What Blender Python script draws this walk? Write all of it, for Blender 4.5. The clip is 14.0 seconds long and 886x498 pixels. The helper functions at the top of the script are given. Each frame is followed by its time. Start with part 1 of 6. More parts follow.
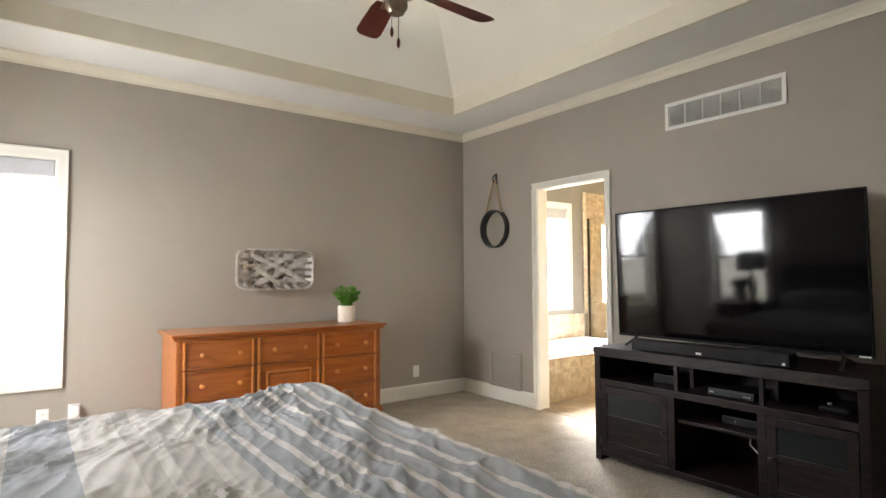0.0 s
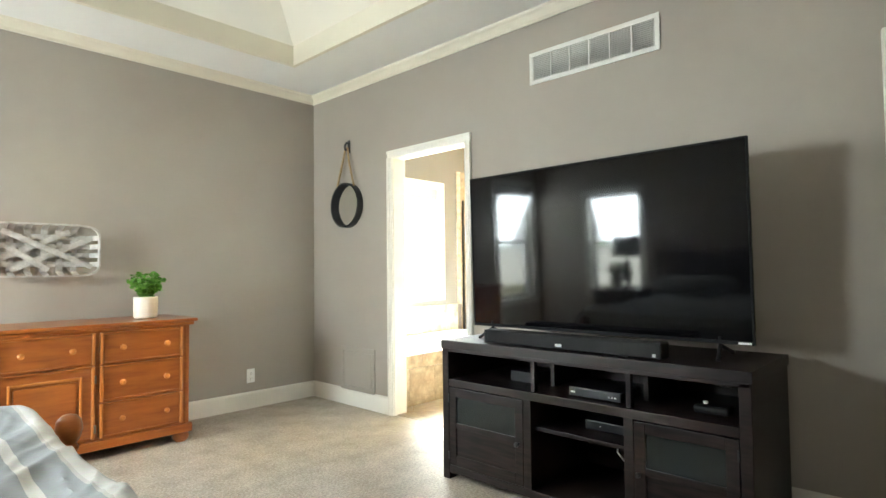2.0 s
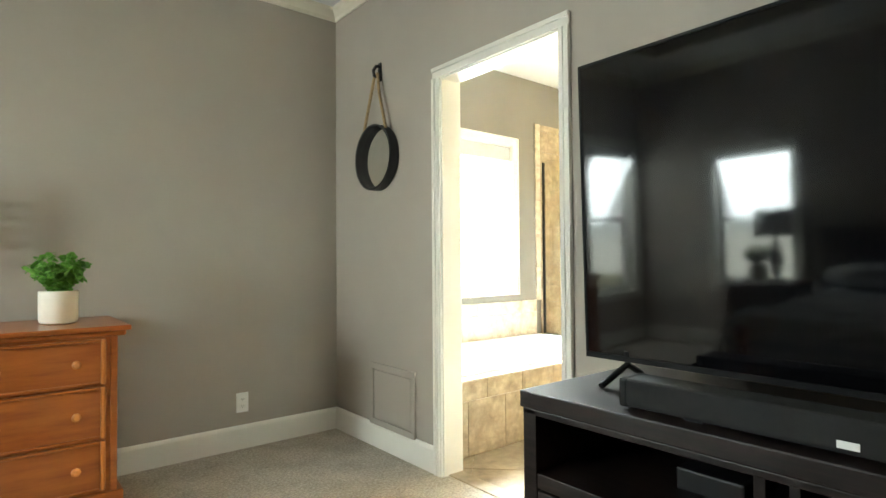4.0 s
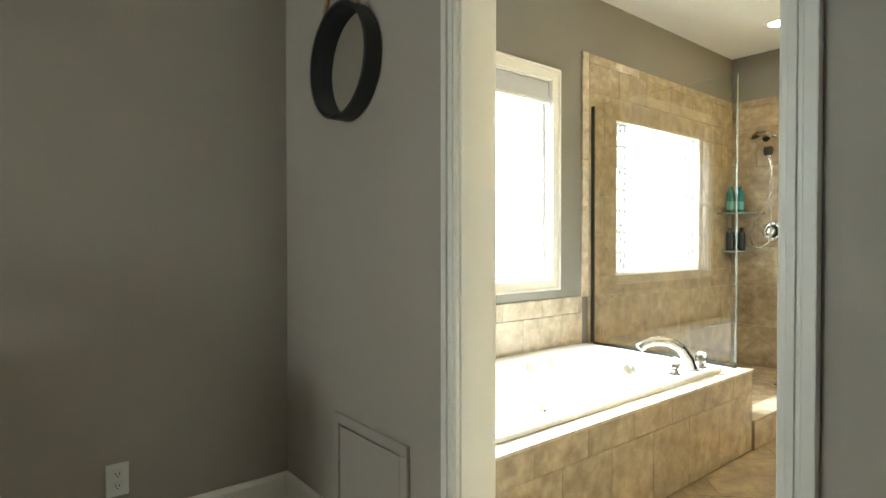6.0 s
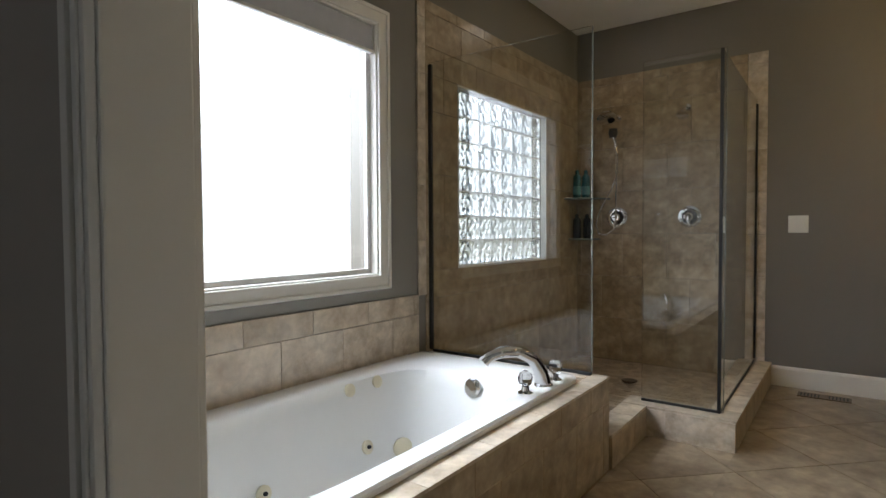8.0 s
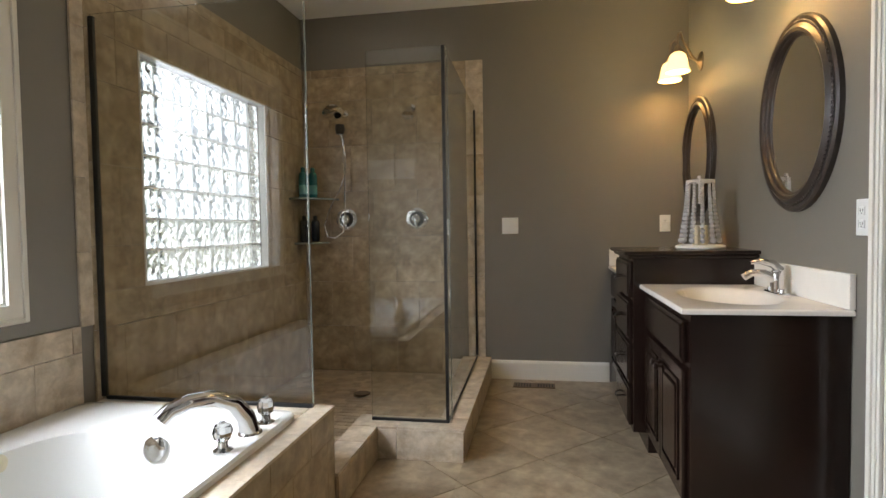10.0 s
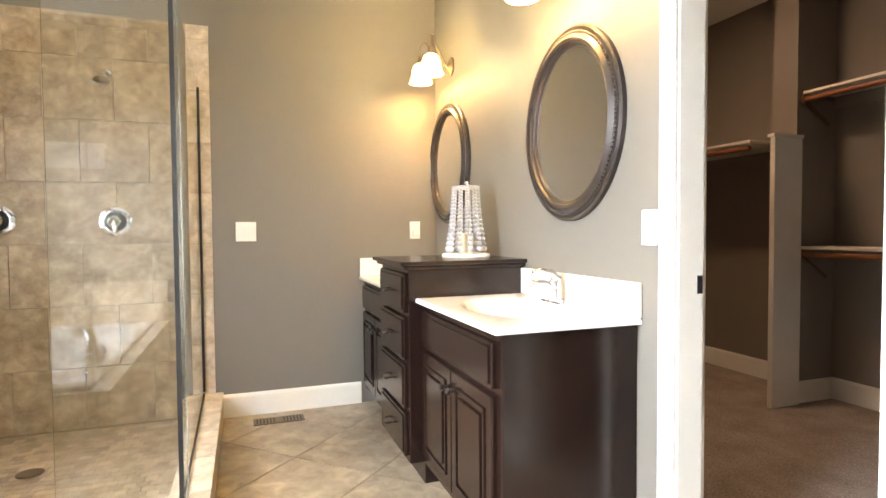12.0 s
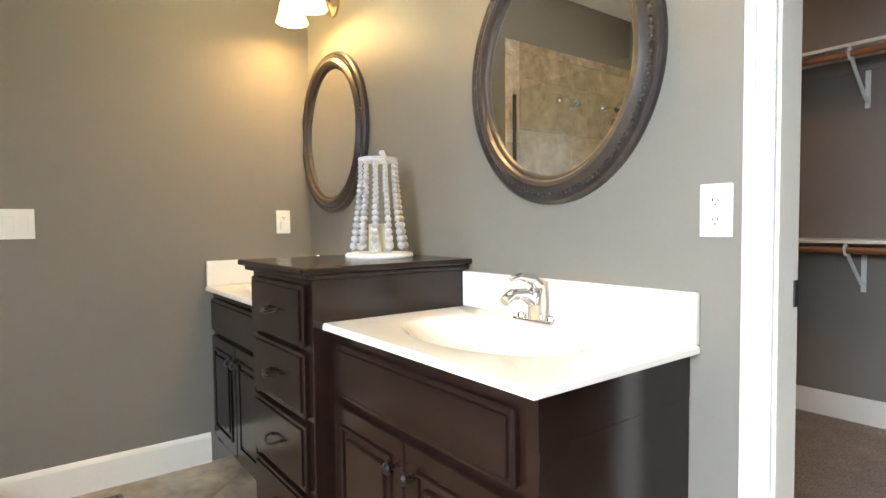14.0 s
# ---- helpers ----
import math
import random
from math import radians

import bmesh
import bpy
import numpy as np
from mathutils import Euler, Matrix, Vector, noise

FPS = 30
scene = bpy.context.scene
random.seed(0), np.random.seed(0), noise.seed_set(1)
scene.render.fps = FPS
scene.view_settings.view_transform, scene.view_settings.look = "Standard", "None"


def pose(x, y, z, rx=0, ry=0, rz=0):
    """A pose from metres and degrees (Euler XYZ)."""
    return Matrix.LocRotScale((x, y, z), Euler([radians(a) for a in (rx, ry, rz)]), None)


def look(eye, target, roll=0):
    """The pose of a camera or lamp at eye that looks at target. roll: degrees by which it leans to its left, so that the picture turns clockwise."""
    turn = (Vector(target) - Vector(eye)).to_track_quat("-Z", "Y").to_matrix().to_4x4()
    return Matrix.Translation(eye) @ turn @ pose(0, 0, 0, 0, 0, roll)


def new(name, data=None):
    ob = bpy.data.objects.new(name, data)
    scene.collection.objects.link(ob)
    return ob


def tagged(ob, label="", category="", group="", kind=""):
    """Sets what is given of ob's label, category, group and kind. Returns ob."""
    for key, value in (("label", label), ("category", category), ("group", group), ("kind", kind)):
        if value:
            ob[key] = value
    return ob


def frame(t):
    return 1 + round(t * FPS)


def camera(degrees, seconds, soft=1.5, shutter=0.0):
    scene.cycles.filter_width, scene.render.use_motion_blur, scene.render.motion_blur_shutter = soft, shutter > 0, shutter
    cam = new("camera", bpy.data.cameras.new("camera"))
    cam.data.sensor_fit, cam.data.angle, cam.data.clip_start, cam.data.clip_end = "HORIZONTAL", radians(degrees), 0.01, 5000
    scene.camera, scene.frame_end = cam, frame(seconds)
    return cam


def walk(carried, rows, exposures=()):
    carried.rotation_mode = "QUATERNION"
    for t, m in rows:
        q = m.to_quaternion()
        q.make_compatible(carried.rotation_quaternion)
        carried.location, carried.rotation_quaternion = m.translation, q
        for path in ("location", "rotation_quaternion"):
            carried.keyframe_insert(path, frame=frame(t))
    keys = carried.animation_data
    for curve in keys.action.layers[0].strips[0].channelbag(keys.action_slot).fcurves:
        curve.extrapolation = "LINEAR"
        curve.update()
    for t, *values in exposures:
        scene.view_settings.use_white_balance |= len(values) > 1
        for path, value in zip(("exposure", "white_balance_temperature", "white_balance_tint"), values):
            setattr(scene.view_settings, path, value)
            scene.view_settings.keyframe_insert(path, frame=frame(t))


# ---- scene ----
cam = camera(77.1, 14.0)
PATH = [
    (0, (0.112, -0.074, 1.241), (1.298, 1.534, 1.339), -0.2),
    (0.5, (0.187, -0.068, 1.24), (1.485, 1.45, 1.338), -0.2),
    (1, (0.291, -0.02, 1.198), (1.695, 1.402, 1.291), -0.3),
    (1.5, (0.596, 0.074, 1.169), (2.034, 1.461, 1.253), -0.5),
    (2, (0.963, 0.256, 1.138), (2.417, 1.627, 1.219), -0.6),
    (2.5, (1.348, 0.477, 1.114), (2.807, 1.843, 1.191), -0.6),
    (3, (1.618, 0.73, 1.099), (3.068, 2.107, 1.171), -0.5),
    (3.5, (1.856, 1.029, 1.111), (3.226, 2.484, 1.169), -0.4),
    (4, (2.108, 1.379, 1.108), (3.379, 2.923, 1.15), -0.4),
    (4.2, (2.218, 1.512, 1.107), (3.455, 3.083, 1.147), -0.3),
    (6.3, (3.135, 2.557, 1.114), (4.406, 4.101, 1.08), -0.2),
    (6.5, (3.263, 2.596, 1.085), (4.55, 4.126, 1.06), -0.4),
    (7, (3.472, 2.75, 1.098), (4.844, 4.204, 1.054), -0.5),
    (7.5, (3.579, 2.825, 1.095), (5.05, 4.179, 1.04), -0.3),
    (8, (3.627, 2.859, 1.093), (5.24, 4.04, 1.029), -0.3),
    (8.5, (3.678, 2.863, 1.088), (5.411, 3.859, 1.019), -0.4),
    (9, (3.777, 2.885, 1.085), (5.613, 3.674, 1.016), -0.4),
    (9.2, (3.83, 2.871, 1.09), (5.7, 3.576, 1.02), -0.6),
    (11.3, (4.373, 3.087, 1.15), (6.351, 2.795, 1.082), -0.3),
    (11.5, (4.42, 3.103, 1.149), (6.379, 2.709, 1.084), -0.3),
    (12, (4.539, 3.156, 1.132), (6.421, 2.484, 1.063), -0.4),
    (12.5, (4.692, 3.17, 1.105), (6.459, 2.235, 1.037), -0.5),
    (13, (4.9, 3.13, 1.122), (6.572, 2.034, 1.051), -0.5),
    (13.5, (5.136, 3.132, 1.113), (6.762, 1.969, 1.046), -0.4),
    (14, (5.401, 3.128, 1.111), (6.995, 1.923, 1.022), -0.6),
]
EXPOSURES = [(0, 0.78, 6600, 12), (1.0, 1.20, 6200, 5), (2, 1.50, 6150, 2), (3, 1.38, 6200, 0), (4.2, 0.95, 6300, -3), (6.3, -0.35, 6250, -3), (7, -1.40, 6050, 7), (8, -2.26, 5950, 11), (9.2, -2.38, 5950, 11),
             (10.4, -1.25, 6400, 12), (11.3, -0.15, 6700, 14), (12.0, 0.05, 6200, 12), (12.5, -0.05, 6100, 11), (13.5, -0.45, 5850, 8), (14, -0.54, 5800, 7)]
walk(cam, [(t, look(eye, target, roll)) for t, eye, target, roll in PATH], EXPOSURES)
# ---- world and large lights ----
world = bpy.data.worlds.new("sky")
scene.world = world
world.use_nodes = True
sky = world.node_tree.nodes.new("ShaderNodeTexSky")
sky.sky_type, sky.sun_disc = "NISHITA", False
sky.sun_elevation, sky.sun_rotation = radians(42), radians(150)
world.node_tree.links.new(sky.outputs[0], world.node_tree.nodes["Background"].inputs[0])
world.node_tree.nodes["Background"].inputs[1].default_value = 0.12
sun = new("sun", bpy.data.lights.new("sun", "SUN"))
sun.data.energy, sun.data.angle, sun.data.color = 1.0, radians(12), (1.0, 0.95, 0.88)
sun.matrix_world = look((0, 0, 20), (-6, 10.5, 8))

# room plan, metres
TVX, BWX = 3.93, 4.045          # bedroom side and bath side of the wall with the television
BN, BW, BS = 4.72, -0.72, -0.42  # bedroom north, west and south walls
NY, EX, SY, BCEIL = 4.742, 8.140, 1.918, 2.738  # bath north, east and south walls
CEIL = 2.80
DY0, DY1, DTOP = 2.831, 3.595, 2.054  # bath doorway
CX0, CX1 = 5.31, 5.884           # closet doorway
CLY, CLZ = -0.50, 2.80          # closet back wall


def window_lamp(name, at, to, w, h, power, color=(0.93, 0.97, 1.0)):
    lamp = new(name, bpy.data.lights.new(name, "AREA"))
    lamp.data.shape, lamp.data.size, lamp.data.size_y = "RECTANGLE", w, h
    lamp.data.energy, lamp.data.color = power, color
    lamp.matrix_world = look(at, to)
    return lamp


window_lamp("daylight_north_window", (-0.18, BN + 0.16, 1.60), (-0.18, BN - 1, 0.85), 0.70, 0.80, 38)
window_lamp("daylight_west_window", (BW - 0.16, 3.54, 1.52), (BW + 1, 3.54, 0.85), 0.66, 0.70, 38)
window_lamp("daylight_bath_window", (5.046, NY + 0.60, 2.0), (5.046, NY - 1, 0.45), 1.5, 1.2, 800)
window_lamp("daylight_glass_block", (6.93, NY + 1.0, 2.9), (6.93, NY - 1, 0.9), 1.3, 0.9, 120)

# ---- materials ----


def mat(name, color, rough=0.6, metal=0.0, vary=0.12, scale=6.0, bump=0.0, bscale=80.0, color2=None, spec=None, coat=0.0, stretch=(1, 1, 1), per_object=0.0, grain=0.0, gscale=60.0):
    m = bpy.data.materials.new(name)
    m.use_nodes = True
    nt = m.node_tree
    n, l = nt.nodes, nt.links
    b = n["Principled BSDF"]
    b.inputs["Roughness"].default_value, b.inputs["Metallic"].default_value = rough, metal
    if spec is not None:
        b.inputs["Specular IOR Level"].default_value = spec
    if coat:
        b.inputs["Coat Weight"].default_value, b.inputs["Coat Roughness"].default_value = coat, 0.12
    tc = n.new("ShaderNodeTexCoord")
    mp = n.new("ShaderNodeMapping")
    mp.inputs["Scale"].default_value = stretch
    l.new(tc.outputs["Object"], mp.inputs["Vector"])
    vec = mp.outputs["Vector"]
    if per_object:
        oi = n.new("ShaderNodeObjectInfo")
        sc = n.new("ShaderNodeVectorMath")
        sc.operation = "SCALE"
        comb = n.new("ShaderNodeCombineXYZ")
        for i in range(3):
            l.new(oi.outputs["Random"], comb.inputs[i])
        l.new(comb.outputs[0], sc.inputs[0])
        sc.inputs["Scale"].default_value = 37.0
        ad = n.new("ShaderNodeVectorMath")
        l.new(vec, ad.inputs[0])
        l.new(sc.outputs[0], ad.inputs[1])
        vec = ad.outputs[0]
    big = n.new("ShaderNodeTexNoise")
    big.inputs["Scale"].default_value, big.inputs["Detail"].default_value = scale, 9
    big.inputs["Roughness"].default_value = 0.66
    l.new(vec, big.inputs["Vector"])
    mix = n.new("ShaderNodeMix")
    mix.data_type = "RGBA"
    c2 = color2 or tuple(c * (1 - vary) for c in color)
    c1 = color if color2 else tuple(min(1, c * (1 + vary)) for c in color)
    mix.inputs[6].default_value, mix.inputs[7].default_value = (*c1, 1), (*c2, 1)
    rmp = n.new("ShaderNodeMapRange")
    rmp.inputs[1].default_value, rmp.inputs[2].default_value = 0.3, 0.7
    l.new(big.outputs["Fac"], rmp.inputs[0])
    l.new(rmp.outputs[0], mix.inputs[0])
    out = mix.outputs[2]
    if per_object:
        hs = n.new("ShaderNodeHueSaturation")
        mr = n.new("ShaderNodeMapRange")
        mr.inputs[3].default_value, mr.inputs[4].default_value = 1 - per_object, 1 + per_object
        l.new(oi.outputs["Random"], mr.inputs[0])
        l.new(mr.outputs[0], hs.inputs["Value"])
        l.new(out, hs.inputs["Color"])
        out = hs.outputs[0]
    if grain:
        gn = n.new("ShaderNodeTexNoise")
        gn.inputs["Scale"].default_value, gn.inputs["Detail"].default_value, gn.inputs["Distortion"].default_value = gscale, 5, 0.6
        l.new(vec, gn.inputs["Vector"])
        gr = n.new("ShaderNodeMapRange")
        gr.inputs[1].default_value, gr.inputs[2].default_value = 0.34, 0.66
        gr.inputs[3].default_value, gr.inputs[4].default_value = 1 - grain, 1 + grain
        l.new(gn.outputs["Fac"], gr.inputs[0])
        gh = n.new("ShaderNodeHueSaturation")
        l.new(gr.outputs[0], gh.inputs["Value"])
        l.new(out, gh.inputs["Color"])
        out = gh.outputs[0]
    l.new(out, b.inputs["Base Color"])
    if bump:
        fine = n.new("ShaderNodeTexNoise")
        fine.inputs["Scale"].default_value, fine.inputs["Detail"].default_value = bscale, 4
        l.new(vec, fine.inputs["Vector"])
        bp = n.new("ShaderNodeBump")
        bp.inputs["Strength"].default_value, bp.inputs["Distance"].default_value = bump, 0.004
        l.new(fine.outputs["Fac"], bp.inputs["Height"])
        l.new(bp.outputs[0], b.inputs["Normal"])
    return m


def glow(name, color, strength):
    m = bpy.data.materials.new(name)
    m.use_nodes = True
    b = m.node_tree.nodes["Principled BSDF"]
    b.inputs["Base Color"].default_value = (*color, 1)
    b.inputs["Emission Color"].default_value, b.inputs["Emission Strength"].default_value = (*color, 1), strength
    return m


def glass(name, color=(1, 1, 1), rough=0.0, ior=1.45):
    m = bpy.data.materials.new(name)
    m.use_nodes = True
    b = m.node_tree.nodes["Principled BSDF"]
    b.inputs["Base Color"].default_value = (*color, 1)
    b.inputs["Transmission Weight"].default_value, b.inputs["Roughness"].default_value, b.inputs["IOR"].default_value = 1, rough, ior
    return m


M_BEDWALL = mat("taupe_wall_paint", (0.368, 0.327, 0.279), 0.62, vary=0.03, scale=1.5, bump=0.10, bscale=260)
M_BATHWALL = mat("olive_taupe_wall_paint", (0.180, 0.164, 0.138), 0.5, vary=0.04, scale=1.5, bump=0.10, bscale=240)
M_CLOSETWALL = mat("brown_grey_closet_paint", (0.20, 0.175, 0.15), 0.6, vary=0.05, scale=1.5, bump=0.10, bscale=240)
M_CEIL = mat("flat_white_ceiling", (0.80, 0.79, 0.76), 0.85, vary=0.02, scale=2, bump=0.12, bscale=180)
M_SLOPE = mat("cream_ceiling_slope", (0.78, 0.74, 0.64), 0.85, vary=0.02, scale=2, bump=0.12, bscale=180)
M_TRIM = mat("white_trim_paint", (0.80, 0.77, 0.70), 0.35, vary=0.03, scale=3, bump=0.04, bscale=60)
M_BAND = mat("cream_trim_paint", (0.74, 0.69, 0.57), 0.5, vary=0.03, scale=3)
M_CARPET = mat("beige_carpet", (0.54, 0.485, 0.41), 0.95, scale=5, bump=1.0, bscale=220, color2=(0.38, 0.335, 0.28), spec=0.1, grain=0.24, gscale=85)
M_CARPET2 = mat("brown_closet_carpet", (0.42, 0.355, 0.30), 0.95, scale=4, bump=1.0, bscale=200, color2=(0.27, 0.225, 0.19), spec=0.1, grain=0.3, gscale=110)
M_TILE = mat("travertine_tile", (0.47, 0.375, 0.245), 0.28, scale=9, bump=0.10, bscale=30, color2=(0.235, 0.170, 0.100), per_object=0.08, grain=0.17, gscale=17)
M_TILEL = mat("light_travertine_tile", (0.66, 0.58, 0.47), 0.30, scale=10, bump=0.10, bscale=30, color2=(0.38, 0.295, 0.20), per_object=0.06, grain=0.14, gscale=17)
M_FLOORT = mat("floor_travertine", (0.42, 0.34, 0.235), 0.28, scale=6, bump=0.10, bscale=25, color2=(0.19, 0.140, 0.090), per_object=0.08, grain=0.17, gscale=14)
M_GROUT = mat("tan_grout", (0.34, 0.26, 0.18), 0.9, scale=20, bump=0.3, bscale=150)
M_DIRT = mat("dry_field", (0.42, 0.37, 0.24), 0.9, scale=0.2, color2=(0.27, 0.28, 0.15))
M_PANE = glass("clear_pane")

# ---- mesh helpers ----


def bm_box(bm, x0, x1, y0, y1, z0, z1, bevel=0.0, seg=2):
    vs = [bm.verts.new((x, y, z)) for z in (z0, z1) for x, y in ((x0, y0), (x1, y0), (x1, y1), (x0, y1))]
    faces = [bm.faces.new([vs[i] for i in f]) for f in ((3, 2, 1, 0), (4, 5, 6, 7), (0, 1, 5, 4), (1, 2, 6, 5), (2, 3, 7, 6), (3, 0, 4, 7))]
    if bevel:
        es = {e for f in faces for e in f.edges}
        bmesh.ops.bevel(bm, geom=list(es), offset=bevel, segments=seg, profile=0.6, affect="EDGES")
    return bm


def box(x0, x1, y0, y1, z0, z1, bevel=0.0, seg=2):
    return bm_box(bmesh.new(), min(x0, x1), max(x0, x1), min(y0, y1), max(y0, y1), min(z0, z1), max(z0, z1), bevel, seg)


def lathe(profile, n=24, axis="z", at=(0, 0, 0), cap=True):
    bm = bmesh.new()
    bm_lathe(bm, profile, n, axis, at, cap)
    return bm


def bm_lathe(bm, profile, n=24, axis="z", at=(0, 0, 0), cap=True):
    rings = []
    for r, h in profile:
        ring = []
        for i in range(n):
            a = 2 * math.pi * i / n
            c, s = r * math.cos(a), r * math.sin(a)
            p = {"z": (c, s, h), "x": (h, c, s), "y": (s, h, c)}[axis]
            ring.append(bm.verts.new((p[0] + at[0], p[1] + at[1], p[2] + at[2])))
        rings.append(ring)
    for a, b in zip(rings, rings[1:]):
        for i in range(n):
            bm.faces.new((a[i], a[(i + 1) % n], b[(i + 1) % n], b[i]))
    if cap:
        bm.faces.new(rings[0][::-1])
        bm.faces.new(rings[-1])
    return bm


def bm_tube(bm, pts, r, n=8, radii=None):
    pts = [Vector(p) for p in pts]
    rings, ref = [], None
    for i, p in enumerate(pts):
        d = (pts[min(i + 1, len(pts) - 1)] - pts[max(i - 1, 0)]).normalized()
        if ref is None:
            ref = d.orthogonal().normalized()
        ref = (ref - d * ref.dot(d)).normalized()
        o = d.cross(ref)
        rr = radii[i] if radii else r
        rings.append([bm.verts.new(p + (ref * math.cos(2 * math.pi * k / n) + o * math.sin(2 * math.pi * k / n)) * rr) for k in range(n)])
    for a, b in zip(rings, rings[1:]):
        for i in range(n):
            bm.faces.new((a[i], a[(i + 1) % n], b[(i + 1) % n], b[i]))
    bm.faces.new(rings[0][::-1])
    bm.faces.new(rings[-1])
    return bm


def tube(pts, r, n=8, radii=None):
    return bm_tube(bmesh.new(), pts, r, n, radii)


def part(name, bm, material, parent=None, label="", smooth=False):
    me = bpy.data.meshes.new(name)
    bmesh.ops.recalc_face_normals(bm, faces=bm.faces[:])
    bm.to_mesh(me)
    bm.free()
    me.materials.append(material)
    if smooth:
        me.shade_smooth()
        me.set_sharp_from_angle(angle=radians(40))
    ob = new(name, me)
    if parent is not None:
        ob.parent = parent
    if label:
        ob["label"] = label
    return ob


def thing(name, at, label, category, group="", rz=0.0):
    e = new(name)
    e.matrix_world = pose(at[0], at[1], at[2], 0, 0, rz)
    return tagged(e, label, category, group)


def structure(name, bm, material, label, category, smooth=False):
    return tagged(part(name, bm, material, None, "", smooth), label, category, "", "structure")


def wall(name, axis, a, b, u0, u1, z0, z1, material, label, holes=()):
    """A wall between a and b along its normal axis, from u0 to u1, with holes (u0, u1, z0, z1)."""
    bm = bmesh.new()
    us = sorted({u0, u1, *[h[0] for h in holes], *[h[1] for h in holes]})
    zs = sorted({z0, z1, *[h[2] for h in holes], *[h[3] for h in holes]})
    for ua, ub in zip(us, us[1:]):
        for za, zb in zip(zs, zs[1:]):
            um, zm = (ua + ub) / 2, (za + zb) / 2
            if any(h[0] < um < h[1] and h[2] < zm < h[3] for h in holes):
                continue
            if axis == "x":
                bm_box(bm, a, b, ua, ub, za, zb)
            else:
                bm_box(bm, ua, ub, a, b, za, zb)
    bmesh.ops.remove_doubles(bm, verts=bm.verts[:], dist=1e-5)
    seen = {}
    for f in bm.faces[:]:
        key = tuple(round(c, 4) for c in f.calc_center_median())
        if key in seen:
            bmesh.ops.delete(bm, geom=[f, seen[key]], context="FACES_ONLY")
        else:
            seen[key] = f
    return structure(name, bm, material, label, "wall")


# ---- bedroom shell ----
structure("ground", box(-60, 70, -60, 70, -0.62, -0.5), M_DIRT, "dry tan and green field outside the windows", "ground")
structure("floor_bedroom", box(BW, TVX + 0.05, BS, BN, -0.10, 0.0), M_CARPET, "beige cut-pile carpet over the whole bedroom", "floor")
structure("floor_bath", box(TVX + 0.05, EX, SY, NY, -0.10, -0.010), M_GROUT, "tan grout bed under the bathroom floor tiles", "floor")
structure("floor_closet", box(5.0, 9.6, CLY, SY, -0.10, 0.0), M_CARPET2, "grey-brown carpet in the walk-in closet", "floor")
NW = (-0.58, 0.235, 0.53, 2.088)
WW1 = (3.22, 3.93, 0.60, 1.88)
wall("wall_north", "y", BN, BN + 0.18, BW - 0.15, TVX, -0.1, 3.75, M_BEDWALL, "taupe painted bedroom wall with a tall window", [NW])
wall("wall_west", "x", BW - 0.18, BW, BS - 0.15, BN, -0.1, 3.75, M_BEDWALL, "taupe painted bedroom wall with a window", [WW1])
SD = (2.96, 3.77, -0.1, 2.03)
wall("wall_south", "y", BS - 0.12, BS, BW - 0.15, TVX, -0.1, 3.75, M_BEDWALL, "taupe painted bedroom wall with the entry doorway", [SD])
wall("wall_hall", "y", BS - 1.3, BS - 1.2, 2.0, TVX, -0.1, 3.0, M_BEDWALL, "plain taupe wall of the hall behind the entry")
wall("wall_television", "x", TVX, BWX, BS - 1.3, NY + 0.18, -0.1, 3.75, M_BEDWALL, "taupe painted wall behind the television, with the bath doorway", [(DY0 - 0.018, DY1 + 0.018, -0.1, DTOP + 0.018)])

# tray ceiling
TX0, TX1, TY0, TY1 = -0.09, 3.343, 0.21, 4.125
bm = bmesh.new()
for c in ((BW, TX0 - 0.03, BS, BN), (TX1 + 0.03, TVX, BS, BN), (TX0 - 0.03, TX1 + 0.03, BS, TY0 - 0.03), (TX0 - 0.03, TX1 + 0.03, TY1 + 0.03, BN)):
    bm_box(bm, *c, CEIL, CEIL + 0.10)
structure("ceiling", bm, M_CEIL, "flat white ceiling border around the tray", "ceiling")
bm = bmesh.new()
band = 0.155
for c in ((TX0 - 0.03, TX0, TY0 - 0.03, TY1 + 0.03), (TX1, TX1 + 0.03, TY0 - 0.03, TY1 + 0.03), (TX0, TX1, TY0 - 0.03, TY0), (TX0, TX1, TY1, TY1 + 0.03)):
    bm_box(bm, *c, CEIL - 0.004, CEIL + band)
structure("trim_tray", bm, M_BAND, "cream painted upright band around the tray ceiling", "trim")
bm = bmesh.new()
run, rise = 1.05, 0.62
lo = [bm.verts.new(p) for p in ((TX0, TY0, CEIL + band), (TX1, TY0, CEIL + band), (TX1, TY1, CEIL + band), (TX0, TY1, CEIL + band))]
hi = [bm.verts.new(p) for p in ((TX0 + run, TY0 + run, CEIL + band + rise), (TX1 - run, TY0 + run, CEIL + band + rise), (TX1 - run, TY1 - run, CEIL + band + rise), (TX0 + run, TY1 - run, CEIL + band + rise))]
for i in range(4):
    bm.faces.new((lo[i], lo[(i + 1) % 4], hi[(i + 1) % 4], hi[i]))
bm.faces.new(hi)
bmesh.ops.solidify(bm, geom=bm.faces[:], thickness=-0.05)
structure("ceiling_tray", bm, M_SLOPE, "cream hipped tray ceiling sloping up to a flat", "ceiling")


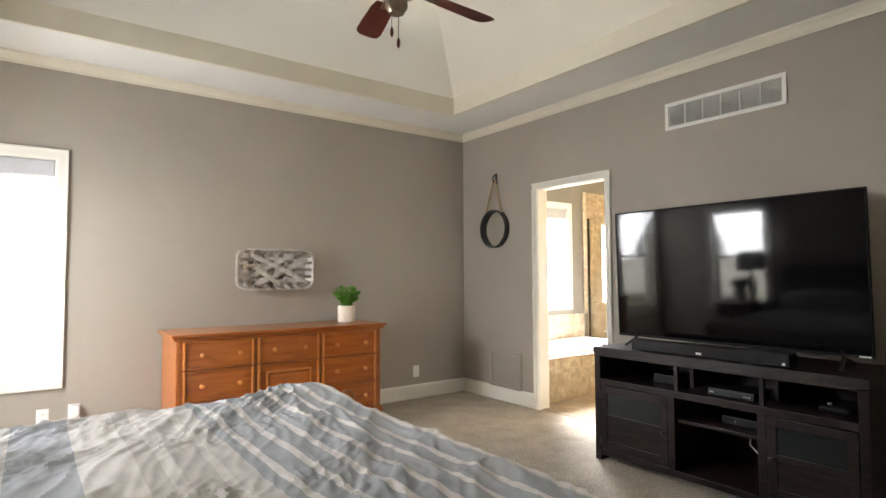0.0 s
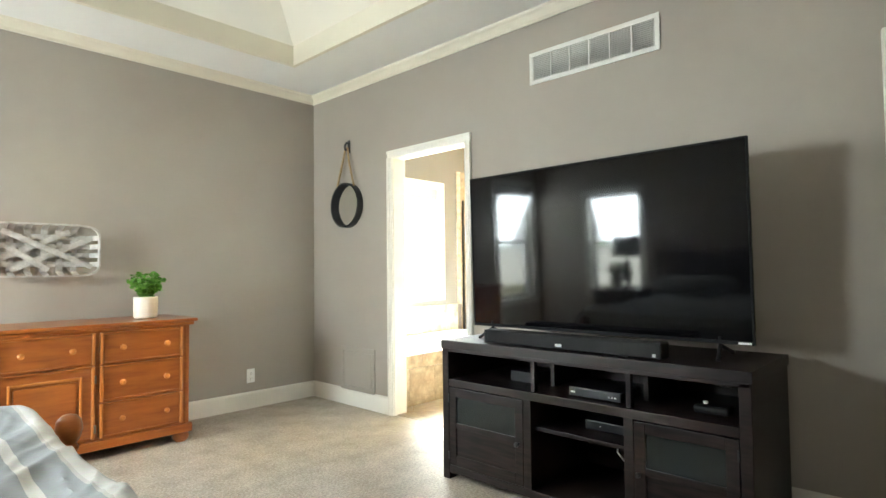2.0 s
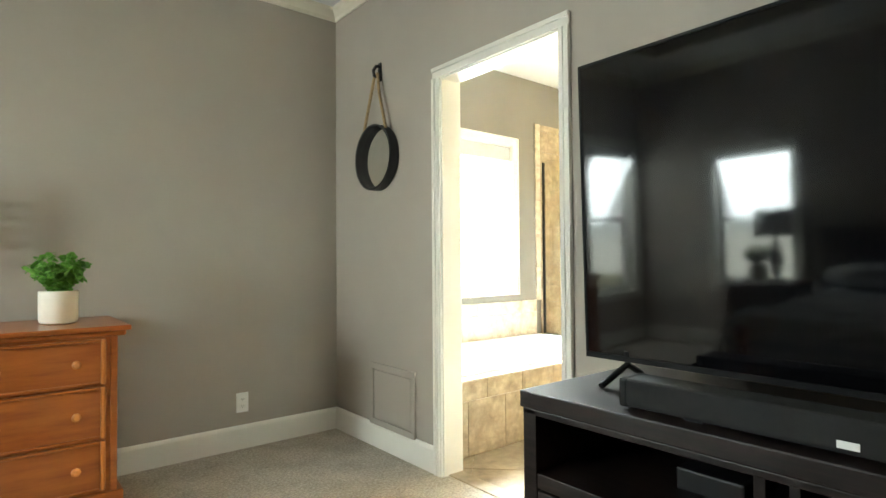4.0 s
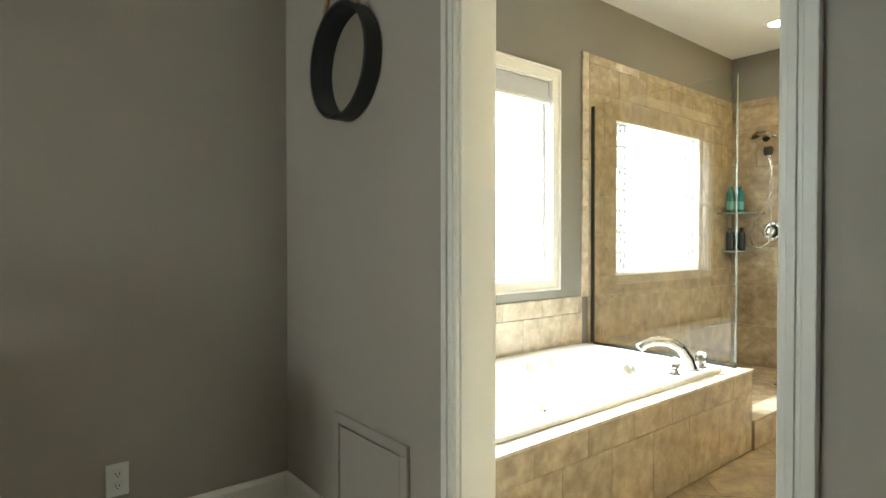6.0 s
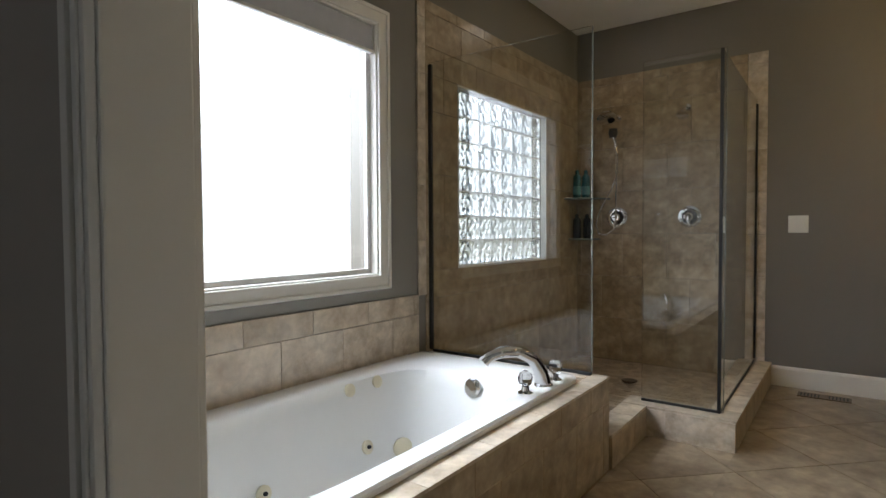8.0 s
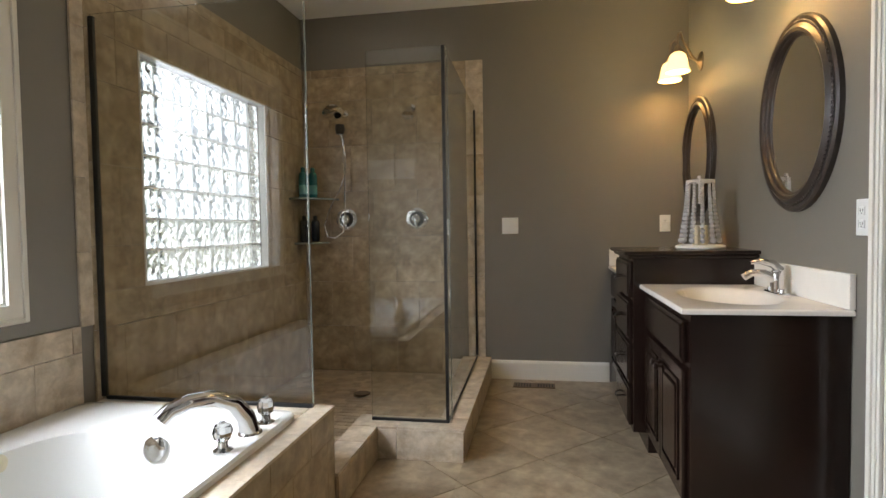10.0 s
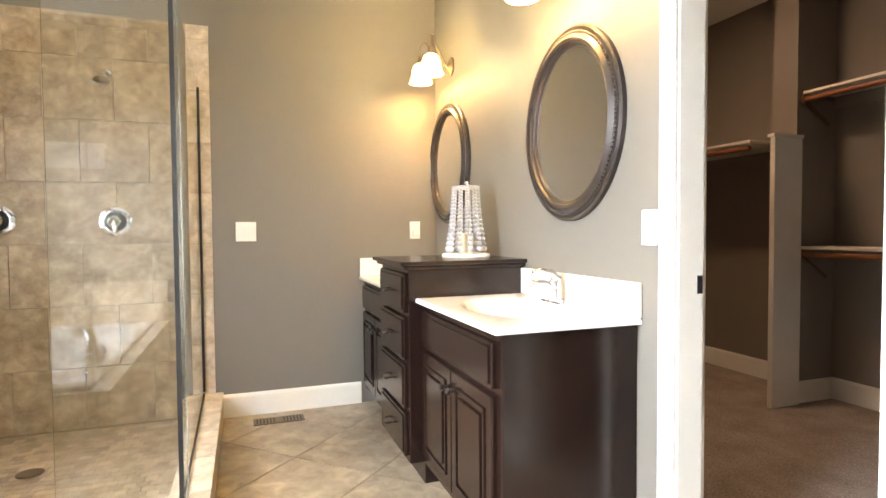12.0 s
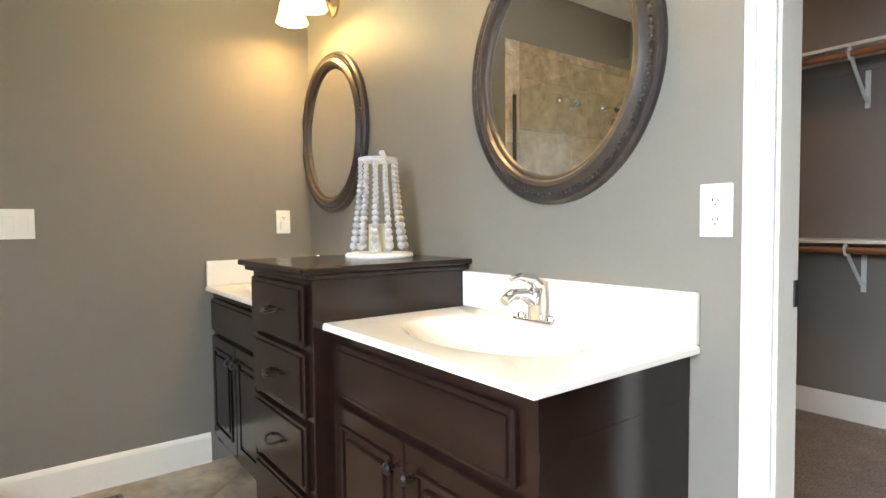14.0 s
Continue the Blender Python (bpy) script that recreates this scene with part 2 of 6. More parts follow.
def profile_run(bm, prof, p0, p1, inward):
    """Sweep a profile of (out, z) along p0-p1, out going along inward."""
    p0, p1, w = Vector((*p0, 0)), Vector((*p1, 0)), Vector((*inward, 0))
    a = [bm.verts.new(p0 + w * o + Vector((0, 0, z))) for o, z in prof]
    b = [bm.verts.new(p1 + w * o + Vector((0, 0, z))) for o, z in prof]
    k = len(prof)
    for i in range(k):
        bm.faces.new((a[i], a[(i + 1) % k], b[(i + 1) % k], b[i]))
    bm.faces.new(a[::-1])
    bm.faces.new(b)


CROWN = [(0.0, CEIL - 0.075), (0.010, CEIL - 0.075), (0.014, CEIL - 0.055), (0.035, CEIL - 0.028), (0.050, CEIL - 0.016), (0.055, CEIL), (0.0, CEIL)]
bm = bmesh.new()
profile_run(bm, CROWN, (BW, BN), (TVX, BN), (0, -1))
profile_run(bm, CROWN, (TVX, BS), (TVX, BN), (-1, 0))
profile_run(bm, CROWN, (BW, BS), (BW, BN), (1, 0))
profile_run(bm, CROWN, (BW, BS), (TVX, BS), (0, 1))
structure("trim_crown", bm, M_BAND, "cream crown moulding under the ceiling", "trim")
BASE = [(0.0, 0.0), (0.016, 0.0), (0.016, 0.120), (0.012, 0.131), (0.006, 0.139), (0.0, 0.139)]
bm = bmesh.new()
profile_run(bm, BASE, (BW, BN), (TVX, BN), (0, -1))
profile_run(bm, BASE, (TVX, DY1 + 0.064), (TVX, BN), (-1, 0))
profile_run(bm, BASE, (TVX, BS), (TVX, DY0 - 0.064), (-1, 0))
profile_run(bm, BASE, (BW, BS), (BW, BN), (1, 0))
profile_run(bm, BASE, (BW, BS), (SD[0] - 0.08, BS), (0, 1))
structure("baseboard_bedroom", bm, M_TRIM, "white painted baseboard around the bedroom", "baseboard")

# ---- bath shell ----
BWIN = (4.43, 5.662, 0.873, 2.112)
GBW = (6.34, 7.521, 0.873, 1.953)
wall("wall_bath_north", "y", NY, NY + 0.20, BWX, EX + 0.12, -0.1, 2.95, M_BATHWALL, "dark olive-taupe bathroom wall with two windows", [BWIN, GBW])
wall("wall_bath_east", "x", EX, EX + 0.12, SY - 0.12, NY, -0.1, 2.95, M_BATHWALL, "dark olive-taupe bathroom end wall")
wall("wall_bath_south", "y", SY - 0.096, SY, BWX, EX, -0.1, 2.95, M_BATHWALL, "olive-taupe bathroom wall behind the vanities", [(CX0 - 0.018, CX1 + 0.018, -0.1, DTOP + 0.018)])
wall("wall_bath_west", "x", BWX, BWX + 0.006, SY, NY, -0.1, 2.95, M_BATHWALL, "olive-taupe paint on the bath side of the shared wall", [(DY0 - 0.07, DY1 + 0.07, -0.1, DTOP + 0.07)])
structure("ceiling_bath", box(BWX, EX, SY, NY, BCEIL, 2.9), M_CEIL, "flat white bathroom ceiling", "ceiling")
bm = bmesh.new()
profile_run(bm, BASE, (EX, 2.45), (EX, 3.295), (-1, 0))
profile_run(bm, BASE, (BWX, SY), (CX0 - 0.085, SY), (0, 1))
profile_run(bm, BASE, (BWX + 0.006, SY), (BWX + 0.006, DY0 - 0.085), (1, 0))
structure("baseboard_bath", bm, M_TRIM, "white painted baseboard in the bathroom", "baseboard")

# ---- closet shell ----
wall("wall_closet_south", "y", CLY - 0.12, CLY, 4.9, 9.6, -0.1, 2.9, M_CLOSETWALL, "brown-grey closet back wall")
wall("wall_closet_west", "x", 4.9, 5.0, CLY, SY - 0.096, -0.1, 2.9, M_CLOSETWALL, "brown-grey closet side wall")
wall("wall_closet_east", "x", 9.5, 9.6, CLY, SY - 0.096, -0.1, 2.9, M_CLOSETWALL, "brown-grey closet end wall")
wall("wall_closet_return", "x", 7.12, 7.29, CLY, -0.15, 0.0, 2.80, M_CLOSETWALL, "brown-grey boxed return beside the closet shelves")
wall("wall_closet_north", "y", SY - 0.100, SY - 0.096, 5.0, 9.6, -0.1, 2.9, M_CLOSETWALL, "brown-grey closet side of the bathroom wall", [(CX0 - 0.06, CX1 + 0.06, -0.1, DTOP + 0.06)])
structure("ceiling_closet", box(4.9, 9.6, CLY, SY - 0.096, 2.80, 2.9), M_CEIL, "flat white closet ceiling", "ceiling")
bm = bmesh.new()
profile_run(bm, BASE, (5.0, CLY), (7.12, CLY), (0, 1))
profile_run(bm, BASE, (7.12, CLY + 0.016), (7.12, -0.15), (-1, 0))
profile_run(bm, BASE, (7.29, CLY), (9.5, CLY), (0, 1))
structure("baseboard_closet", bm, M_TRIM, "white painted baseboard in the closet", "baseboard")


# ---- door casings ----
def doorway(name, axis, a, b, u0, u1, top, label, w=0.082, stop=True):
    """Jambs lining an opening between faces a and b, and moulded casings on both faces."""
    e = tagged(new(name), label, "doorway", "", "structure")

    def put(nm, u, v, p, q, z0, z1, bv=0.004):
        bm = box(p, q, u, v, z0, z1, bv) if axis == "x" else box(u, v, p, q, z0, z1, bv)
        part(nm, bm, M_TRIM, e)
    put("jamb", u0 - 0.018, u0, a, b, -0.01, top)
    put("jamb", u1, u1 + 0.018, a, b, -0.01, top)
    put("head", u0 - 0.018, u1 + 0.018, a, b, top, top + 0.018)
    mid = a + (b - a) * 0.55
    for u, v in ((u0, u0 + 0.011), (u1 - 0.011, u1)) if stop else ():
        put("door_stop", u, v, mid - 0.018, mid + 0.018, -0.01, top, 0.003)
    for face, d in ((a, -1), (b, 1)):
        for s, u in ((-1, u0 - 0.006), (1, u1 + 0.006)):
            o = u + s * w
            put("casing", min(u, o), max(u, o), face, face + d * 0.014, -0.008, top + 0.006)
            put("casing_bead", min(u + s * 0.012, u + s * 0.026), max(u + s * 0.012, u + s * 0.026), face + d * 0.014, face + d * 0.019, -0.008, top + 0.006, 0.002)
            put("casing_edge", min(o - s * 0.022, o), max(o - s * 0.022, o), face + d * 0.014, face + d * 0.022, -0.008, top + 0.006, 0.003)
        put("casing", u0 - 0.006 - w, u1 + 0.006 + w, face, face + d * 0.014, top + 0.006, top + 0.006 + w)
        put("casing_edge", u0 - 0.006 - w, u1 + 0.006 + w, face + d * 0.014, face + d * 0.022, top + 0.006 + w - 0.022, top + 0.006 + w, 0.003)
    return e


doorway("door_1", "x", TVX, BWX + 0.006, DY0, DY1, DTOP, "white cased doorway between bedroom and bathroom", 0.056, False)
doorway("door_2", "y", SY - 0.100, SY, CX0, CX1, DTOP, "white cased doorway into the closet", 0.057, False)
doorway("door_3", "y", BS - 0.12, BS, SD[0] + 0.018, SD[1] - 0.018, 2.012, "white cased bedroom entry doorway")
structure("threshold", box(TVX + 0.03, BWX, DY0, DY1, -0.008, 0.006, 0.003), M_FLOORT, "tan stone threshold in the bath doorway", "threshold")

# ---- more materials ----
M_ORANGE = mat("orange_stained_pine", (0.44, 0.135, 0.022), 0.30, scale=3.0, bump=0.05, bscale=40, color2=(0.26, 0.064, 0.010), coat=0.35, stretch=(1, 8, 8))
M_ORANGE2 = mat("light_orange_pine_bead", (0.56, 0.20, 0.042), 0.32, scale=3.0, vary=0.15, coat=0.35)
M_ESP = mat("espresso_stained_wood", (0.007, 0.0052, 0.0052), 0.40, scale=3.0, bump=0.10, bscale=40, color2=(0.020, 0.0115, 0.0095), spec=0.24, stretch=(14, 1.2, 14), grain=0.35, gscale=6)
M_ESPV = mat("espresso_cabinet_paint", (0.0125, 0.0060, 0.0045), 0.20, scale=4.0, vary=0.30, bump=0.03, bscale=30, spec=0.40)
M_BLACK = mat("black_plastic", (0.006, 0.006, 0.007), 0.45, vary=0.1, spec=0.22)
M_SCREEN = mat("black_glass_screen", (0.0025, 0.0025, 0.003), 0.055, vary=0.02, scale=2, spec=0.29)
M_SMOKE = mat("smoked_glass", (0.010, 0.013, 0.014), 0.08, vary=0.05)
M_METALBLK = mat("black_painted_metal", (0.014, 0.014, 0.015), 0.4, vary=0.15, scale=20)
M_CHROME = mat("chrome", (0.85, 0.85, 0.86), 0.06, 1.0, vary=0.02)
M_NICKEL = mat("brushed_bronze", (0.30, 0.24, 0.18), 0.28, 1.0, vary=0.1)
M_DKBRONZE = mat("dark_oiled_bronze", (0.035, 0.028, 0.024), 0.28, 0.8, vary=0.2, scale=30)
M_BEZEL = mat("matt_black_bezel", (0.008, 0.008, 0.009), 0.6, vary=0.1, spec=0.12)
M_MIRROR = mat("mirror_silver", (0.92, 0.93, 0.93), 0.015, 1.0, vary=0.0)
M_WHITEP = mat("white_plastic", (0.82, 0.82, 0.80), 0.35, vary=0.02)
M_VENT = mat("white_vent_enamel", (0.78, 0.77, 0.73), 0.4, vary=0.03)
M_VDARK = mat("vent_shadow_grey", (0.50, 0.48, 0.44), 0.8, vary=0.1)
M_ROPE = mat("jute_rope", (0.36, 0.25, 0.13), 0.9, vary=0.3, scale=60, bump=0.8, bscale=300)
M_POT = mat("cream_ceramic", (0.80, 0.74, 0.63), 0.45, vary=0.06, scale=8, bump=0.1, bscale=60)
M_LEAF = mat("bright_green_leaf", (0.20, 0.44, 0.06), 0.5, vary=0.4, scale=30, color2=(0.07, 0.20, 0.02))
M_SOIL = mat("dark_soil", (0.05, 0.035, 0.02), 0.95, vary=0.3, scale=40, bump=0.8, bscale=120)
M_BASKET = mat("whitewashed_wood_strip", (0.66, 0.63, 0.59), 0.75, scale=14, bump=0.4, bscale=90, color2=(0.32, 0.295, 0.26), per_object=0.12)
M_FANBLADE = mat("cherry_fan_blade", (0.13, 0.022, 0.014), 0.35, vary=0.25, scale=5, stretch=(1, 6, 1))
M_SHEET = mat("charcoal_headboard_wood", (0.045, 0.03, 0.022), 0.45, vary=0.25, scale=5)
M_PILLOW = mat("grey_pillow_cotton", (0.50, 0.51, 0.52), 0.9, vary=0.12, scale=8, bump=0.4, bscale=300)
M_SHADE = mat("grey_cellular_shade", (0.50, 0.50, 0.52), 0.85, vary=0.06, scale=10, bump=0.2, bscale=100)
M_LAMPSH = mat("dark_lamp_shade", (0.06, 0.05, 0.045), 0.85, vary=0.1)
M_VINYL = mat("white_window_vinyl", (0.84, 0.84, 0.82), 0.35, vary=0.02)


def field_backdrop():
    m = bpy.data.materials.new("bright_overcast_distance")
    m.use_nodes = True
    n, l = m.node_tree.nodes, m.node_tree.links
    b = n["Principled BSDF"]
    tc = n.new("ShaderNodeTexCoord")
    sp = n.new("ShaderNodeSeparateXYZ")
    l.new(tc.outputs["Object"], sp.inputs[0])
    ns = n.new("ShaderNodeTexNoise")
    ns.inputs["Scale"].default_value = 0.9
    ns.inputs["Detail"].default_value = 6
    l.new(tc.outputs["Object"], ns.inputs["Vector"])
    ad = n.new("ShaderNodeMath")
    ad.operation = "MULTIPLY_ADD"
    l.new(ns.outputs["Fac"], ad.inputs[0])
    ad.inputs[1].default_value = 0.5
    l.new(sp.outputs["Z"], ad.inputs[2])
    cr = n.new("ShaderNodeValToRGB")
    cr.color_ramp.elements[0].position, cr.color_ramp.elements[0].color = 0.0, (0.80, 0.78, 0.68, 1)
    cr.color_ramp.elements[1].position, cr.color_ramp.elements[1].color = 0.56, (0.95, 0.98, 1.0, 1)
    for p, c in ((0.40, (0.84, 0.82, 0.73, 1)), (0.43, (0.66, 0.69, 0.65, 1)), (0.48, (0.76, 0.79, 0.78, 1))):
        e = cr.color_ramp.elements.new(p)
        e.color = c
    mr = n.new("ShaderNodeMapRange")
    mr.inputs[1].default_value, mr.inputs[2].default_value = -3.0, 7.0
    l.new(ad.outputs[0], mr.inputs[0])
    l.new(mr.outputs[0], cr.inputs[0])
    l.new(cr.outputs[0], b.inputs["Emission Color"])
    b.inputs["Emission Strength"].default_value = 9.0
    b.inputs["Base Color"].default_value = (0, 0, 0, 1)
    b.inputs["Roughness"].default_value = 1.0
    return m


M_FAR = field_backdrop()
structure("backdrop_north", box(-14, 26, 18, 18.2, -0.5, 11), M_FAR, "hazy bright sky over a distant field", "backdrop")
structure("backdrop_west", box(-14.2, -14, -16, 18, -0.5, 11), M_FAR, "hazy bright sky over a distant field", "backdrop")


# ---- windows ----
def window(name, axis, face, out, u0, u1, z0, z1, label, shade=0.13, cas=0.065, sash=True, deep=1.0, f=0.042):
    """Window in a wall whose room face is at face; out is +1 or -1 towards the outside."""
    e = tagged(new(name), label, "window", "", "structure")

    def put(nm, p0, p1, ua, ub, za, zb, m, bv=0.003, lab=""):
        a, b = (face + out * p * (deep if p > 0 else 1) for p in (p0, p1))
        bm = box(ua, ub, a, b, za, zb, bv) if axis == "y" else box(a, b, ua, ub, za, zb, bv)
        return part(nm, bm, m, e, lab)
    for ua, ub in ((u0 - cas, u0 + 0.004), (u1 - 0.004, u1 + cas)):
        put("casing", -0.016, 0.0, ua, ub, z0 - cas, z1 + cas, M_TRIM)
    put("casing", -0.016, 0.0, u0, u1, z1 - 0.004, z1 + cas, M_TRIM)
    put("casing", -0.016, 0.0, u0, u1, z0 - cas, z0 + 0.004, M_TRIM)
    for ua, ub in ((u0 - cas, u0 - cas + 0.018), (u1 + cas - 0.018, u1 + cas)):
        put("casing_edge", -0.026, -0.016, ua, ub, z0 - cas, z1 + cas, M_TRIM, 0.003)
    for za, zb in ((z0 - cas, z0 - cas + 0.018), (z1 + cas - 0.018, z1 + cas)):
        put("casing_edge", -0.026, -0.016, u0 - cas + 0.018, u1 + cas - 0.018, za, zb, M_TRIM, 0.003)
    t = 0.012
    put("jamb", 0.0, 0.16, u0, u0 + t, z0, z1, M_TRIM)
    put("jamb", 0.0, 0.16, u1 - t, u1, z0, z1, M_TRIM)
    put("head", 0.0, 0.16, u0 + t, u1 - t, z1 - t, z1, M_TRIM)
    put("window_sill", 0.0, 0.16, u0 + t, u1 - t, z0, z0 + t, M_TRIM)
    a, b, c, d = u0 + t, u1 - t, z0 + t, z1 - t
    for ua, ub in ((a, a + f), (b - f, b)):
        put("window_frame", 0.085, 0.135, ua, ub, c, d, M_VINYL)
    for za, zb in ((c, c + f), (d - f, d)):
        put("window_frame", 0.085, 0.135, a + f, b - f, za, zb, M_VINYL)
    if sash:
        zm = (c + d) / 2
        put("meeting_rail", 0.08, 0.13, a + f, b - f, zm - 0.02, zm + 0.02, M_VINYL)
    p = put("pane", 0.108, 0.112, a + f, b - f, c + f, d - f, M_PANE, 0.0)
    p.visible_shadow = False
    if shade:
        put("roller_shade", 0.02, 0.06, a + 0.004, b - 0.004, d - shade, d - 0.002, M_SHADE, 0.008, "grey cellular shade drawn up")
        put("shade_rail", 0.016, 0.064, a + 0.004, b - 0.004, d - shade - 0.016, d - shade, M_WHITEP, 0.004)
    return e


window("window_1", "y", BN, 1, *NW, "tall white-cased window with a raised grey shade", 0.11)
window("window_2", "x", BW, -1, *WW1, "white-cased double-hung window beside the bed", 0.0)
window("window_3", "y", NY, 1, *BWIN, "white-cased picture window over the bathtub with raised grey shade", 0.12, sash=False, deep=0.5, f=0.024)


# ---- bed ----
def stripes():
    m = bpy.data.materials.new("striped_grey_cotton")
    m.use_nodes = True
    n, l = m.node_tree.nodes, m.node_tree.links
    b = n["Principled BSDF"]
    b.inputs["Roughness"].default_value = 0.9
    b.inputs["Specular IOR Level"].default_value = 0.15
    tc = n.new("ShaderNodeTexCoord")
    sp = n.new("ShaderNodeSeparateXYZ")
    l.new(tc.outputs["UV"], sp.inputs[0])
    mr = n.new("ShaderNodeMapRange")
    mr.inputs[1].default_value, mr.inputs[2].default_value = -0.6, 2.1
    l.new(sp.outputs["X"], mr.inputs[0])
    cr = n.new("ShaderNodeValToRGB")
    cr.color_ramp.interpolation = "CONSTANT"
    G, W, B, P = (0.40, 0.42, 0.45), (0.74, 0.715, 0.68), (0.62, 0.595, 0.565), (0.47, 0.50, 0.54)
    bands = [(-0.6, P), (-0.38, W), (-0.30, P), (0.02, W), (0.05, P), (0.12, P), (0.24, W), (0.40, B), (0.46, W), (0.50, B), (0.60, W), (0.63, B), (0.70, G), (0.745, W), (0.775, G), (0.845, W), (0.88, G), (0.955, W), (0.985, G), (1.06, W), (1.09, G), (1.165, W), (1.19, G), (1.25, W), (1.28, G), (1.37, B), (1.38, W), (1.52, G), (1.58, W), (1.62, G), (1.74, W), (1.78, G)]
    els = cr.color_ramp.elements
    for i, (x, c) in enumerate(bands):
        e = els[i] if i < 2 else els.new((x + 0.6) / 2.7)
        e.position = (x + 0.6) / 2.7
        e.color = (*c, 1)
    l.new(mr.outputs[0], cr.inputs[0])
    wv = n.new("ShaderNodeTexNoise")
    wv.inputs["Scale"].default_value, wv.inputs["Detail"].default_value = 40, 5
    mp = n.new("ShaderNodeMapping")
    mp.inputs["Scale"].default_value = (1, 6, 1)
    l.new(tc.outputs["UV"], mp.inputs[0])
    l.new(mp.outputs[0], wv.inputs["Vector"])
    mx = n.new("ShaderNodeMix")
    mx.data_type, mx.blend_type = "RGBA", "MULTIPLY"
    mx.inputs[0].default_value = 0.35
    l.new(cr.outputs[0], mx.inputs[6])
    l.new(wv.outputs["Color"], mx.inputs[7])
    hs = n.new("ShaderNodeHueSaturation")
    hs.inputs["Value"].default_value, hs.inputs["Saturation"].default_value = 1.15, 0.8
    l.new(mx.outputs[2], hs.inputs["Color"])
    l.new(hs.outputs[0], b.inputs["Base Color"])
    bp = n.new("ShaderNodeBump")
    bp.inputs["Strength"].default_value, bp.inputs["Distance"].default_value = 0.35, 0.002
    fn = n.new("ShaderNodeTexNoise")
    fn.inputs["Scale"].default_value = 350
    l.new(tc.outputs["UV"], fn.inputs["Vector"])
    l.new(fn.outputs["Fac"], bp.inputs["Height"])
    l.new(bp.outputs[0], b.inputs["Normal"])
    return m


M_STRIPE = stripes()
BX0, BX1, BY0, BY1, BZ = -0.58, 1.455, 0.80, 2.93, 0.615


